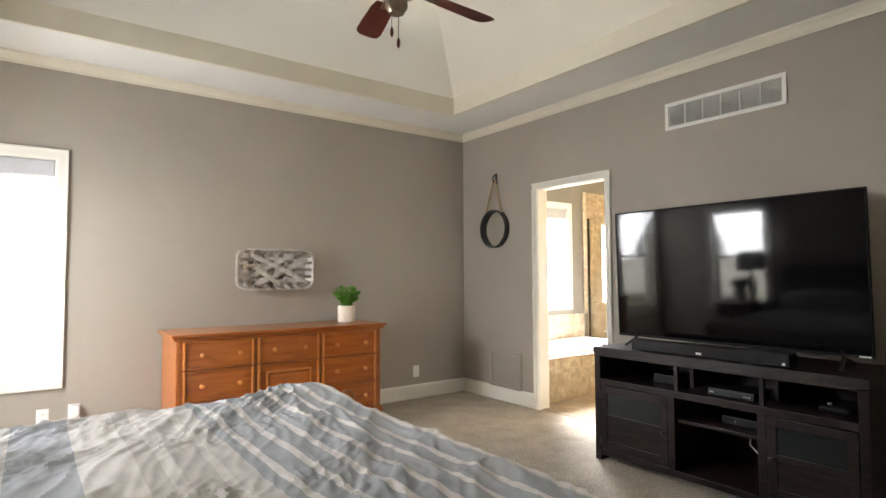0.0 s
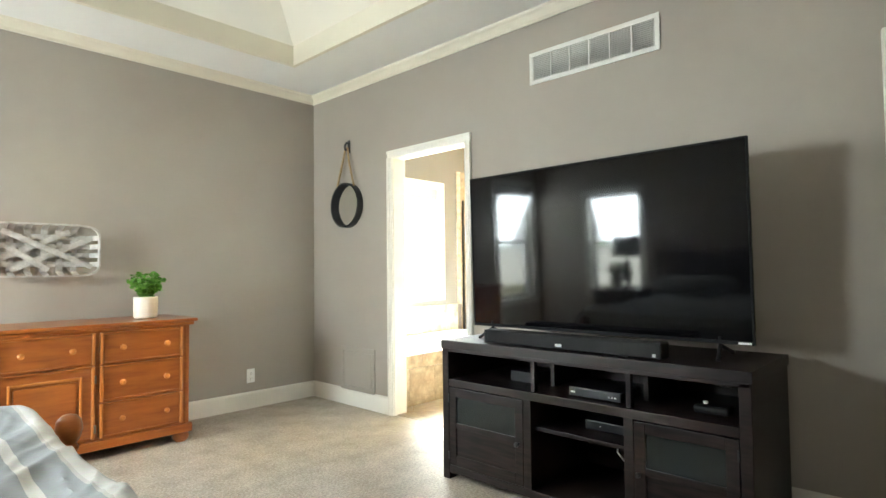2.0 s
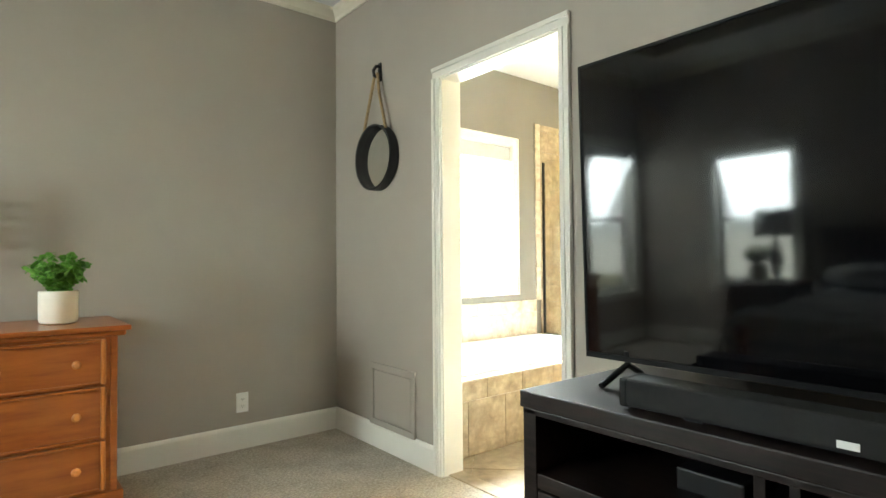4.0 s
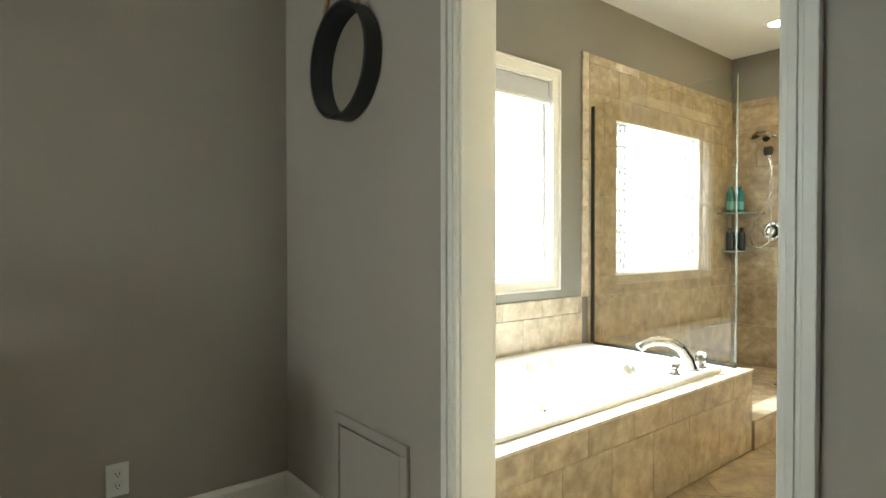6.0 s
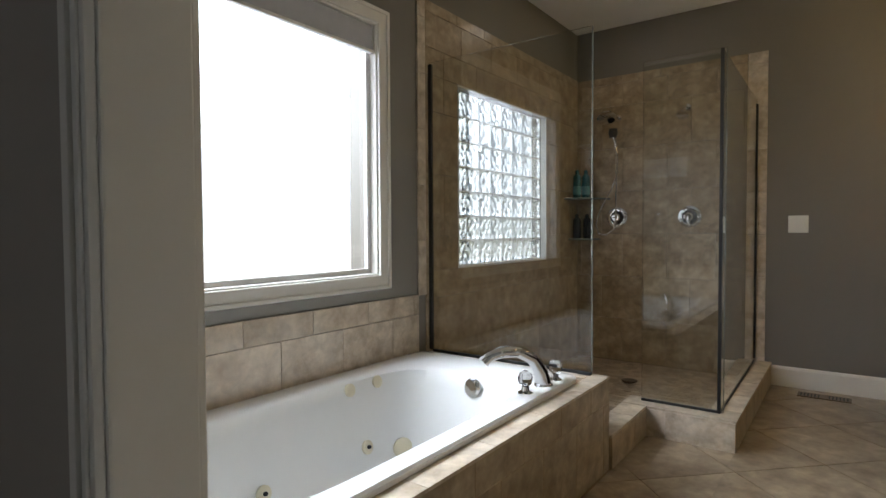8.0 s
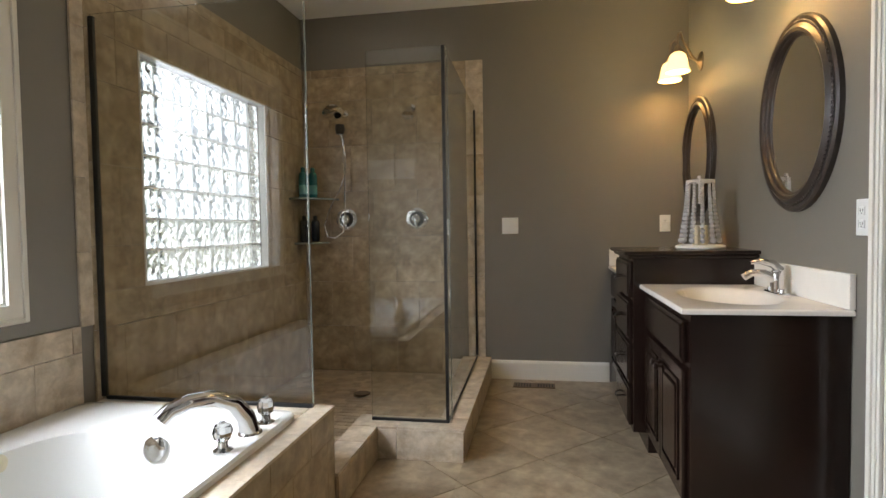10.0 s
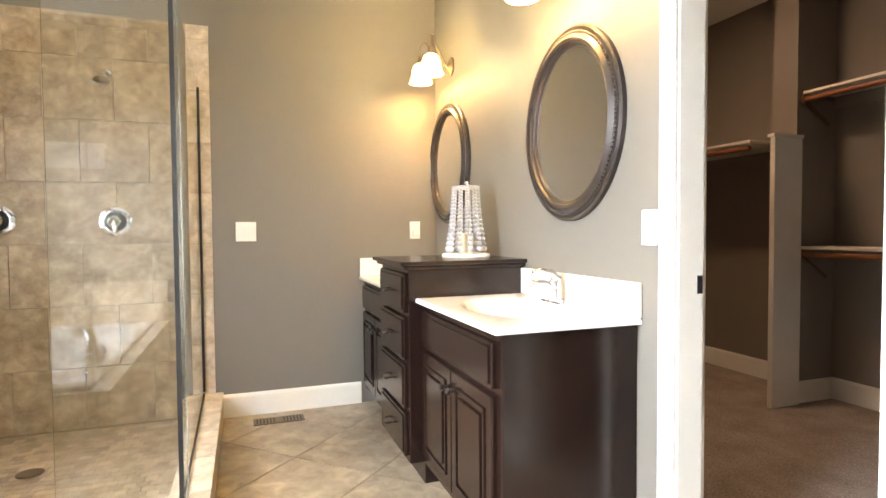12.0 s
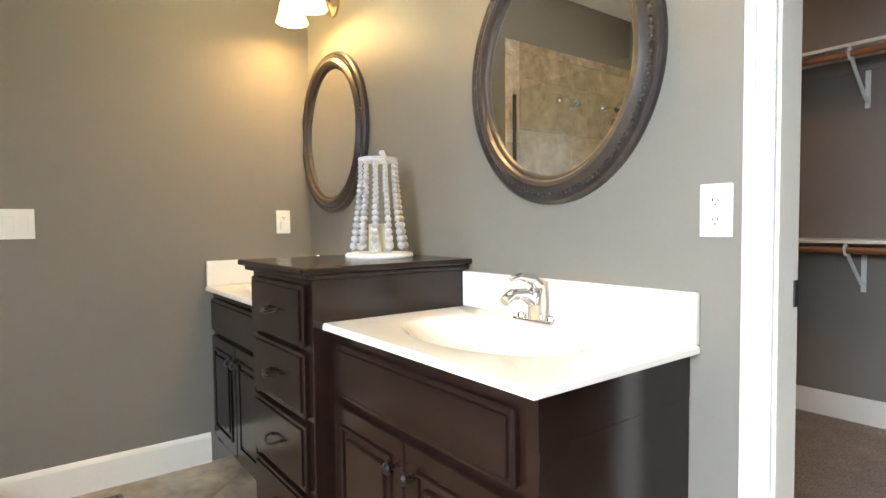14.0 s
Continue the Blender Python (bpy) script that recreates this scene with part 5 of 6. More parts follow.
def shower_valve(y, z):
    e = thing("shower_valve", (EX - 0.013, y, z), "round chrome shower valve with a lever handle", "shower valve", "shower valves")
    part("plate", lathe([(0.083, 0), (0.083, -0.004), (0.070, -0.010), (0.055, -0.010)], 36, "x"), M_CHROME, e, "", True)
    # black disc stands in for the dark reflection in the chrome centre
    part("face", lathe([(0.056, -0.009), (0.054, -0.013), (0.030, -0.016)], 32, "x"), M_METALBLK, e, "chrome valve face with its dark reflection painted black", True)
    part("hub", lathe([(0.034, -0.008), (0.032, -0.045), (0.024, -0.055)], 24, "x"), M_CHROME, e, "", True)
    part("lever", tube([(-0.045, 0, 0), (-0.055, -0.004, -0.03), (-0.052, -0.008, -0.075)], 0.011, 10, [0.014, 0.012, 0.008]), M_CHROME, e, "", True)


shower_valve(4.390, 1.196)
shower_valve(3.839, 1.191)
sh = thing("fixed_shower", (EX - 0.013, 3.862, 2.015), "small fixed chrome shower head", "shower head")
part("flange", lathe([(0.028, 0), (0.026, -0.008), (0.012, -0.012)], 20, "x"), M_CHROME, sh, "", True)
part("arm", tube([(0, 0, 0), (-0.05, 0, 0.004), (-0.09, 0, -0.012), (-0.115, 0, -0.035)], 0.010, 12), M_CHROME, sh, "", True)
bm = lathe([(0.014, 0.0), (0.018, -0.02), (0.042, -0.055), (0.044, -0.068), (0.036, -0.070)], 24)
bmesh.ops.rotate(bm, verts=bm.verts[:], cent=(0, 0, 0), matrix=Matrix.Rotation(radians(35), 3, "Y"))
bmesh.ops.translate(bm, verts=bm.verts[:], vec=(-0.112, 0, -0.028))
part("head", bm, M_CHROME, sh, "chrome spray head", True)
hs = thing("hand_shower", (EX - 0.013, 4.385, 2.000), "chrome hand shower with a hanging hose", "hand shower")
part("arm", tube([(0, 0, 0), (-0.06, 0, 0.0), (-0.10, 0, -0.02)], 0.011, 12), M_CHROME, hs, "", True)
part("flange", lathe([(0.030, 0), (0.026, -0.010)], 20, "x"), M_CHROME, hs)
bm = lathe([(0.03, 0.0), (0.075, -0.015), (0.078, -0.028), (0.060, -0.032)], 28)
bmesh.ops.rotate(bm, verts=bm.verts[:], cent=(0, 0, 0), matrix=Matrix.Rotation(radians(28), 3, "Y") @ Matrix.Rotation(radians(-14), 3, "X"))
bmesh.ops.translate(bm, verts=bm.verts[:], vec=(-0.15, 0.045, 0.0))
part("head", bm, M_CHROME, hs, "wide chrome spray head", True)
part("diverter", lathe([(0.032, -0.04), (0.036, -0.075), (0.028, -0.11)], 20, at=(-0.10, 0.01, -0.06)), M_METALBLK, hs, "", True)
part("handle", tube([(-0.10, 0.01, -0.15), (-0.095, -0.01, -0.22), (-0.085, -0.02, -0.33)], 0.013, 10, [0.018, 0.013, 0.010]), M_CHROME, hs, "", True)
part("hose", tube([(-0.085, -0.02, -0.33), (-0.080, -0.02, -0.45), (-0.08, 0.03, -0.58), (-0.08, 0.12, -0.74), (-0.08, 0.155, -0.85), (-0.08, 0.13, -0.935), (-0.08, 0.07, -0.945), (-0.075, 0.01, -0.90), (-0.07, -0.005, -0.75), (-0.07, -0.01, -0.50), (-0.085, 0.0, -0.16)], 0.0065, 8), M_CHROME, hs, "flexible chrome hose", True)

# corner shelves with bottles
for z, sr, lab in ((1.350, 0.270, "cream stone corner shelf holding two teal bottles"), (1.020, 0.190, "cream stone corner shelf holding two dark bottles")):
    bm = bmesh.new()
    pts = [(0, 0)] + [(-sr * math.cos(a), -sr * math.sin(a)) for a in [k * math.pi / 24 for k in range(13)]]
    f = bm.faces.new([bm.verts.new((x, y, 0)) for x, y in pts])
    bmesh.ops.solidify(bm, geom=[f], thickness=0.012)
    s = tagged(part("corner_shelf", bm, M_MARBLE), lab, "shelf", "corner shelves")
    s.matrix_world = pose(EX - 0.013, NY - 0.013, z)
    arc = [k * math.pi / 24 for k in range(13)]
    # added pale tube paints the glass-block reflection on the shelf edge
    rim = part("rim", tube([(-(sr + 0.002) * math.cos(a), -(sr + 0.002) * math.sin(a), 0.0) for a in arc], 0.008, 8), M_GLINT, s, "pale strip painting the glint along the shelf edge", True)


def bottle(x, y, z, h, m, label, pump=True):
    e = thing("bottle", (x, y, z), label, "bottle", "shower bottles")
    part("body", lathe([(0.028, 0), (0.032, 0.006), (0.032, h * 0.72), (0.028, h * 0.80), (0.014, h * 0.85), (0.014, h * 0.88)], 20), m, e, "", True)
    part("cap", lathe([(0.016, h * 0.88), (0.016, h * 0.97), (0.010, h)], 16), m, e, "", True)
    part("label", lathe([(0.0326, h * 0.12), (0.0326, h * 0.42)], 20, cap=False), M_LABEL if pump else m, e)


bottle(EX - 0.155, NY - 0.065, 1.359, 0.23, M_TEAL, "teal shampoo bottle with a pale label")
bottle(EX - 0.105, NY - 0.120, 1.359, 0.23, M_TEAL, "teal shampoo bottle with a pale label")
bottle(EX - 0.130, NY - 0.055, 1.029, 0.20, M_NAVY, "dark navy wash bottle on the lower shelf", False)
bottle(EX - 0.062, NY - 0.115, 1.029, 0.20, M_NAVY, "dark navy wash bottle on the lower shelf", False)
dr = thing("shower_drain", (7.50, 4.087, 0.044), "round dark metal shower drain", "drain")
part("grate", lathe([(0.055, 0), (0.055, 0.003), (0.045, 0.005)], 28), M_REG, dr)


# ---- vanities ----
def knob(par, x, y, z):
    part("knob", lathe([(0.007, y), (0.006, y + 0.014), (0.014, y + 0.021), (0.015, y + 0.027), (0.008, y + 0.033)], 14, "y", (x, 0, z)), M_DKBRONZE, par, "small dark bronze knob", True)


def cup_pull(par, x, y, z):
    bm = tube([(x - 0.042, y, z + 0.004), (x - 0.038, y + 0.018, z), (x - 0.02, y + 0.028, z - 0.006), (x, y + 0.030, z - 0.008), (x + 0.02, y + 0.028, z - 0.006), (x + 0.038, y + 0.018, z), (x + 0.042, y, z + 0.004)], 0.005, 8)
    part("pull", bm, M_DKBRONZE, par, "dark bail pull", True)


def cab_front(name, par, x0, x1, yf, z0, z1, raised=True):
    t = 0.018
    f = part(name, box(x0, x1, yf, yf + t, z0, z1, 0.005, 2), M_ESPV, par)
    if raised:
        s = 0.050
        for c in ((x0 + s, x1 - s, z0 + s, z0 + s + 0.012), (x0 + s, x1 - s, z1 - s - 0.012, z1 - s), (x0 + s, x0 + s + 0.012, z0 + s + 0.012, z1 - s - 0.012), (x1 - s - 0.012, x1 - s, z0 + s + 0.012, z1 - s - 0.012)):
            part("moulding", box(c[0], c[1], yf + t, yf + t + 0.006, c[2], c[3], 0.004), M_ESPV, f)
        part("raised_panel", box(x0 + s + 0.03, x1 - s - 0.03, yf + t, yf + t + 0.007, z0 + s + 0.03, z1 - s - 0.03, 0.006), M_ESPV, f)
    else:
        s = 0.014
        part("raised_panel", box(x0 + s, x1 - s, yf + t, yf + t + 0.005, z0 + s, z1 - s, 0.004), M_ESPV, f)
    return f


def sink_cabinet(name, x0, x1, label):
    yf = 2.420
    e = thing(name, (0, 0, 0), label, "vanity cabinet", "bathroom vanity cabinets")
    part("body", box(x0, x1, SY + 0.002, yf, 0.10, 0.711, 0.003), M_ESPV, e)
    for c in ((x0, x0 + 0.018, SY + 0.002, yf), (x1 - 0.018, x1, SY + 0.002, yf), (x0 + 0.018, x1 - 0.018, yf - 0.018, yf)):
        part("top_rail", box(*c, 0.711, 0.814), M_ESPV, e)
    part("toe_kick", box(x0 + 0.002, x1 - 0.002, SY + 0.01, yf - 0.07, 0.0, 0.10), M_ESPV, e)
    w = x1 - x0
    cab_front("false_drawer", e, x0 + 0.045, x1 - 0.025, yf, 0.630, 0.778, False)
    xm = x0 + 0.010 + w / 2
    a = cab_front("door", e, x0 + 0.045, xm - 0.003, yf, 0.135, 0.608)
    b = cab_front("door", e, xm + 0.003, x1 - 0.025, yf, 0.135, 0.608)
    knob(a, xm - 0.035, yf + 0.018, 0.537)
    knob(b, xm + 0.035, yf + 0.018, 0.537)
    return e


sink_cabinet("vanity_cabinet", 6.066, 6.864, "espresso vanity cabinet with two raised-panel doors")
sink_cabinet("vanity_cabinet", 7.367, EX - 0.002, "espresso vanity cabinet with two raised-panel doors, by the wall")


def drawer_tower(x0, x1):
    yf = 2.484
    e = thing("drawer_tower", (0, 0, 0), "tall espresso drawer tower between the two vanities", "drawer cabinet")
    part("body", box(x0, x1, SY + 0.002, yf, 0.10, 0.958, 0.003), M_ESPV, e)
    part("toe_kick", box(x0 + 0.002, x1 - 0.002, SY + 0.01, yf - 0.07, 0.0, 0.10), M_ESPV, e)
    part("top", box(x0 - 0.036, x1 + 0.032, SY + 0.002, yf + 0.045, 0.976, 0.995, 0.006, 3), M_ESPV, e, "moulded espresso top")
    part("cornice", box(x0 - 0.020, x1 + 0.018, SY + 0.002, yf + 0.026, 0.958, 0.976, 0.008, 3), M_ESPV, e)
    zs = [(0.125, 0.318), (0.337, 0.535), (0.554, 0.745), (0.764, 0.940)]
    for z0, z1 in zs:
        d = cab_front("drawer", e, x0 + 0.03, x1 - 0.03, yf, z0, z1, False)
        cup_pull(d, (x0 + x1) / 2, yf + 0.023, (z0 + z1) / 2)


drawer_tower(6.868, 7.363)


def sink_top(x0, x1, label, cx):
    e = thing("vanity_counter", (0, 0, 0), label, "countertop", "sink tops")
    y0, y1, z0, z1 = SY + 0.002, 2.454, 0.814, 0.833
    cy, ax, ay = 2.18, 0.27, 0.175
    bm = bmesh.new()
    n = 64

    def sq(a):
        c, s = math.cos(a), math.sin(a)
        k = 1 / max(abs(c), abs(s))
        c, s = c * k, s * k
        return ((cx + (c * (x1 - cx) if c > 0 else c * (cx - x0))), (cy + (s * (y1 - cy) if s > 0 else s * (cy - y0))))
    angs = sorted([2 * math.pi * i / n + 1e-6 for i in range(n)] + [math.pi / 4, 3 * math.pi / 4, 5 * math.pi / 4, 7 * math.pi / 4])
    N_ = len(angs)
    prof = [(1.12, 0.0), (1.06, -0.003), (1.0, -0.010), (0.94, -0.025), (0.82, -0.050), (0.62, -0.080), (0.35, -0.098), (0.10, -0.102)]
    under = [bm.verts.new((*sq(a), z0)) for a in angs]
    mid = [bm.verts.new((*sq(a), z1 - 0.006)) for a in angs]
    ins = [bm.verts.new((cx + (sq(a)[0] - cx) * 0.988, cy + (sq(a)[1] - cy) * 0.985, z1)) for a in angs]
    rings = [under, mid, ins] + [[bm.verts.new((cx + ax * r * math.cos(a), cy + ay * r * math.sin(a), z1 + dz)) for a in angs] for r, dz in prof]
    for a, b in zip(rings, rings[1:]):
        for i in range(N_):
            bm.faces.new((a[i], a[(i + 1) % N_], b[(i + 1) % N_], b[i]))
    bm.faces.new(rings[-1])
    top = part("counter", bm, M_MARBLE, e, "white moulded counter with an oval bowl", True)
    part("drain", lathe([(0.022, -0.104), (0.022, -0.098), (0.012, -0.096)], 18, at=(cx, cy, z1)), M_CHROME, e)
    return e


sk = sink_top(6.043, 6.866, "white cultured-marble sink top with an oval basin", 6.465)
part("backsplash", box(6.043, 6.866, SY + 0.002, SY + 0.022, 0.834, 0.952, 0.004), M_MARBLE, sk)
sk = sink_top(7.365, EX - 0.003, "white cultured-marble sink top against the end wall", 7.76)
part("backsplash", box(7.365, EX - 0.003, SY + 0.002, SY + 0.022, 0.834, 0.952, 0.004), M_MARBLE, sk)
part("side_splash", box(EX - 0.023, EX - 0.003, SY + 0.023, 2.45, 0.834, 0.952, 0.004), M_MARBLE, sk)


def sink_faucet(x):
    e = thing("sink_faucet", (x, 1.99, 0.833), "chrome single-lever sink faucet", "faucet", "sink faucets")
    part("base", box(-0.075, 0.075, -0.025, 0.025, 0.0, 0.014, 0.008, 3), M_CHROME, e, "", True)
    part("body", lathe([(0.026, 0.012), (0.024, 0.05), (0.026, 0.085), (0.018, 0.10)], 20), M_CHROME, e, "", True)
    part("spout", tube([(0, 0.0, 0.055), (0, 0.05, 0.085), (0, 0.095, 0.088), (0, 0.125, 0.070)], 0.013, 14, [0.020, 0.017, 0.015, 0.015]), M_CHROME, e, "", True)
    part("lever", tube([(0, -0.01, 0.095), (0, 0.02, 0.125), (0, 0.07, 0.135), (0, 0.10, 0.128)], 0.010, 12, [0.020, 0.017, 0.011, 0.007]), M_CHROME, e, "", True)
    for s in (-1, 1):
        part("cap", lathe([(0.016, 0.012), (0.014, 0.024), (0.006, 0.028)], 16, at=(s * 0.055, 0, 0)), M_CHROME, e, "", True)


sink_faucet(6.475)
sink_faucet(7.76)


# ---- oval mirrors ----
def oval_mirror(x, z, label):
    e = thing("oval_mirror", (x, SY, z), label, "mirror", "oval vanity mirrors")
    A, B = 0.342, 0.381

    def oring(da, y, n=72):
        return [((A - da) * math.cos(2 * math.pi * i / n), y, (B - da) * math.sin(2 * math.pi * i / n)) for i in range(n)]

    def rings(prof):
        bm = bmesh.new()
        vs = [[bm.verts.new(p) for p in oring(d, y)] for d, y in prof]
        for a, b in zip(vs, vs[1:]):
            for i in range(72):
                bm.faces.new((a[i], a[(i + 1) % 72], b[(i + 1) % 72], b[i]))
        return bm
    fr = part("frame", rings([(0.0, 0.0), (0.0, 0.018), (0.008, 0.026), (0.020, 0.026), (0.026, 0.021), (0.034, 0.030), (0.050, 0.040), (0.062, 0.036), (0.068, 0.026), (0.076, 0.024), (0.082, 0.016), (0.082, 0.008)]), M_FRAME, e, "carved bronze-brown oval frame", True)
    bm = bmesh.new()
    n = 132
    for i in range(n):
        a = 2 * math.pi * i / n
        px, pz = (A - 0.028) * math.cos(a), (B - 0.028) * math.sin(a)
        m = Matrix.Translation((px, 0.026, pz)) @ Matrix.Rotation(-a, 4, "Y") @ Matrix.Diagonal((0.0075, 0.0055, 0.0072, 1))
        bmesh.ops.create_icosphere(bm, subdivisions=1, radius=1, matrix=m)
    part("rope_bead", bm, M_FRAME, fr, "beaded edge", True)
    bm = lathe([(1.0, 0.008), (1.0, 0.013)], 72, "y")
    bmesh.ops.scale(bm, verts=bm.verts[:], vec=(A - 0.079, 1, B - 0.079))
    part("glass", bm, M_MIRROR, e, "oval mirror glass")


oval_mirror(6.469, 1.545, "oval mirror in a beaded bronze frame over the near vanity")
oval_mirror(7.858, 1.549, "oval mirror in a beaded bronze frame beside the end wall")


# ---- wall sconces ----
def sconce(x, z, label, power):
    e = thing("wall_sconce", (x, SY, z), label, "wall lamp", "vanity sconces")
    part("backplate", lathe([(0.060, 0), (0.058, 0.008), (0.040, 0.016), (0.020, 0.022), (0.012, 0.030)], 28, "y"), M_NICKEL, e, "round bronze back plate", True)
    for s in (-1, 1):
        cx = s * 0.105
        a = part("arm", tube([(0, 0.02, 0), (s * 0.02, 0.06, 0.03), (s * 0.05, 0.12, 0.12), (s * 0.075, 0.140, 0.165), (s * 0.098, 0.160, 0.150), (cx, 0.165, 0.11), (cx, 0.165, 0.06)], 0.0065, 10), M_NICKEL, e, "curled bronze arm", True)
        part("socket", lathe([(0.016, 0.075), (0.022, 0.045), (0.024, 0.030)], 16, at=(cx, 0.165, 0)), M_NICKEL, a, "", True)
        shade = part("shade", lathe([(0.024, 0.034), (0.045, 0.020), (0.056, -0.010), (0.060, -0.050), (0.074, -0.085), (0.072, -0.087), (0.057, -0.050), (0.050, -0.005), (0.022, 0.028)], 28, at=(cx, 0.165, 0), cap=False), M_LIGHTSHADE, e, "glowing frosted bell shade", True)
        shade.visible_shadow = False
        lamp = new("bulb_light", bpy.data.lights.new("bulb_light", "POINT"))
        lamp.data.energy, lamp.data.color, lamp.data.shadow_soft_size = power, (1.0, 0.72, 0.29), 0.05
        lamp.location = (x + cx, SY + 0.165, z - 0.03)


sconce(7.835, 2.150, "bronze wall sconce with two glowing bell shades", 21.0)
sconce(6.465, 2.150, "bronze wall sconce with two glowing bell shades", 21.0)


# ---- beaded candle lantern ----
def bead_lantern(x, y, z):
    e = thing("bead_lantern", (x, y, z), "whitewashed wooden bead candle lantern on the drawer tower", "lantern")
    part("base", lathe([(0.118, 0), (0.122, 0.006), (0.118, 0.016), (0.110, 0.018)], 40), M_WHITEW, e, "round white wooden base", True)
    part("top_ring", lathe([(0.068, 0.340), (0.070, 0.353), (0.062, 0.355), (0.058, 0.342)], 36, cap=False), M_BEAD, e, "grey wooden hoop", True)
    sph = bmesh.new()
    bmesh.ops.create_icosphere(sph, subdivisions=2, radius=1)
    me = bpy.data.meshes.new("bead")
    sph.to_mesh(me)
    sph.free()
    me.materials.append(M_BEAD)
    me.shade_smooth()

    def bead(p, r, par):
        o = new("bead", me)
        o.parent, o.location, o.scale = par, p, (r, r, r)
    for k in range(11):
        a = 2 * math.pi * k / 11 + 0.15
        cord = tube([(0.062 * math.cos(a), 0.062 * math.sin(a), 0.347), (0.070 * math.cos(a), 0.070 * math.sin(a), 0.18), (0.100 * math.cos(a), 0.100 * math.sin(a), 0.018)], 0.0015, 5)
        s = part("strand", cord, M_BEAD, e, "strand of beads")
        zz = 0.334
        while zz > 0.030:
            f = 1 - zz / 0.347
            r = 0.0078 + 0.0072 * f ** 1.2
            rad = 0.064 + 0.036 * f ** 1.7
            bead((rad * math.cos(a), rad * math.sin(a), zz), r, s)
            zz -= 1.9 * r
    t = part("tassel_strand", tube([(-0.06, 0.03, 0.353), (-0.082, 0.02, 0.342), (-0.085, 0.02, 0.22)], 0.0015, 5), M_BEAD, e)
    for i in range(12):
        bead((-0.064 - 0.022 * min(1, i / 2), 0.025, 0.364 - 0.013 * max(0, i - 1)), 0.0078, t)
    part("candle", lathe([(0.036, 0.018), (0.037, 0.020), (0.037, 0.118), (0.033, 0.120), (0.006, 0.116)], 28), M_WAX, e, "ivory pillar candle", True)


bead_lantern(7.130, 2.108, 0.995)

# ---- bath plates, register, recessed lamp ----
wall_plate("x", (EX, 3.146, 1.129), -1, "switch", 0.118, 0.118, "white two-rocker light switch plate")
q = wall_plate("x", (EX, 2.072, 1.131), -1, label="white outlet plate with a plug-in night light")
part("night_light", box(-0.030, -0.0085, -0.026, 0.022, -0.040, 0.006, 0.008), M_WHITEP, q, "white plug-in night light")
wall_plate("y", (6.009, SY, 1.135), 1, label="white duplex outlet plate beside the vanity mirror")
rg = thing("floor_register", (7.968, 2.980, 0.0), "bronze slotted floor register", "floor vent")
part("frame", box(-0.055, 0.055, -0.145, 0.145, 0.0, 0.006, 0.002), M_REG, rg)
for k in range(14):
    if k not in (6, 7):
        y = -0.125 + k * 0.0192
        part("slot", box(-0.040, 0.040, y - 0.004, y + 0.004, 0.0055, 0.0072), M_BLACK, rg)
dl = thing("recessed_light", (7.53, 4.14, BCEIL), "round recessed ceiling light over the shower", "ceiling light")
part("trim", lathe([(0.095, 0.0), (0.093, -0.006), (0.070, -0.004)], 36, cap=False), M_WHITEP, dl, "", True)
part("lens", lathe([(0.071, -0.001), (0.071, -0.003)], 32), M_DOWN, dl, "glowing lamp lens")
dlamp = new("recessed_lamp_light", bpy.data.lights.new("recessed_lamp_light", "AREA"))
dlamp.data.shape, dlamp.data.size, dlamp.data.energy, dlamp.data.color = "DISK", 0.13, 3.5, (1.0, 0.84, 0.62)
dlamp.matrix_world = look((7.53, 4.14, BCEIL - 0.01), (7.53, 4.1401, 0))

# ---- closet fittings ----
def closet_shelf(x0, x1, z, label, y0=CLY, depth=0.30, braces=(6.42,)):
    e = thing("closet_shelf", (0, 0, 0), label, "shelf", "closet shelves")
    part("board", box(x0, x1, y0 + 0.002, y0 + depth, z - 0.018, z, 0.003), M_SHELF, e, "white painted shelf board")
    part("cleat", box(x0, x1, y0 + 0.002, y0 + 0.02, z - 0.09, z - 0.018, 0.002), M_CLOSETWALL, e)
    part("rod", tube([(x0 + 0.01, y0 + depth - 0.01, z - 0.052), (x1 - 0.008, y0 + depth - 0.01, z - 0.052)], 0.0165, 14), M_ROD, e, "stained wooden rod", True)
    part("rod_socket", lathe([(0.030, x1 - 0.014), (0.030, x1 - 0.001)], 18, "x", (0, y0 + depth - 0.01, z - 0.052)), M_ROD, e)
    if braces:
        br = part("end_bracket", tube([(x1 - 0.012, y0 + depth, z - 0.06), (x1 - 0.012, y0 + 0.09, z - 0.20)], 0.011, 8), M_REG, e, "dark end bracket")
        part("plate", box(x1 - 0.012, x1 - 0.001, y0 + 0.03, y0 + depth + 0.01, z - 0.055, z - 0.020, 0.003), M_CLOSETWALL, br)
    for bx_ in braces:
        b = part("bracket", tube([(bx_, y0 + depth - 0.012, z - 0.03), (bx_, y0 + depth - 0.07, z - 0.10), (bx_, y0 + 0.05, z - 0.24), (bx_, y0 + 0.012, z - 0.25)], 0.010, 8), M_WHITEP, e, "white metal bracket")
        part("rod_hook", tube([(bx_, y0 + depth - 0.012, z - 0.018), (bx_, y0 + depth + 0.014, z - 0.045), (bx_, y0 + depth - 0.01, z - 0.076), (bx_, y0 + depth - 0.035, z - 0.05)], 0.007, 8), M_WHITEP, b)
        part("wall_plate", box(bx_ - 0.012, bx_ + 0.012, y0 + 0.001, y0 + 0.012, z - 0.29, z - 0.02, 0.002), M_WHITEP, b)


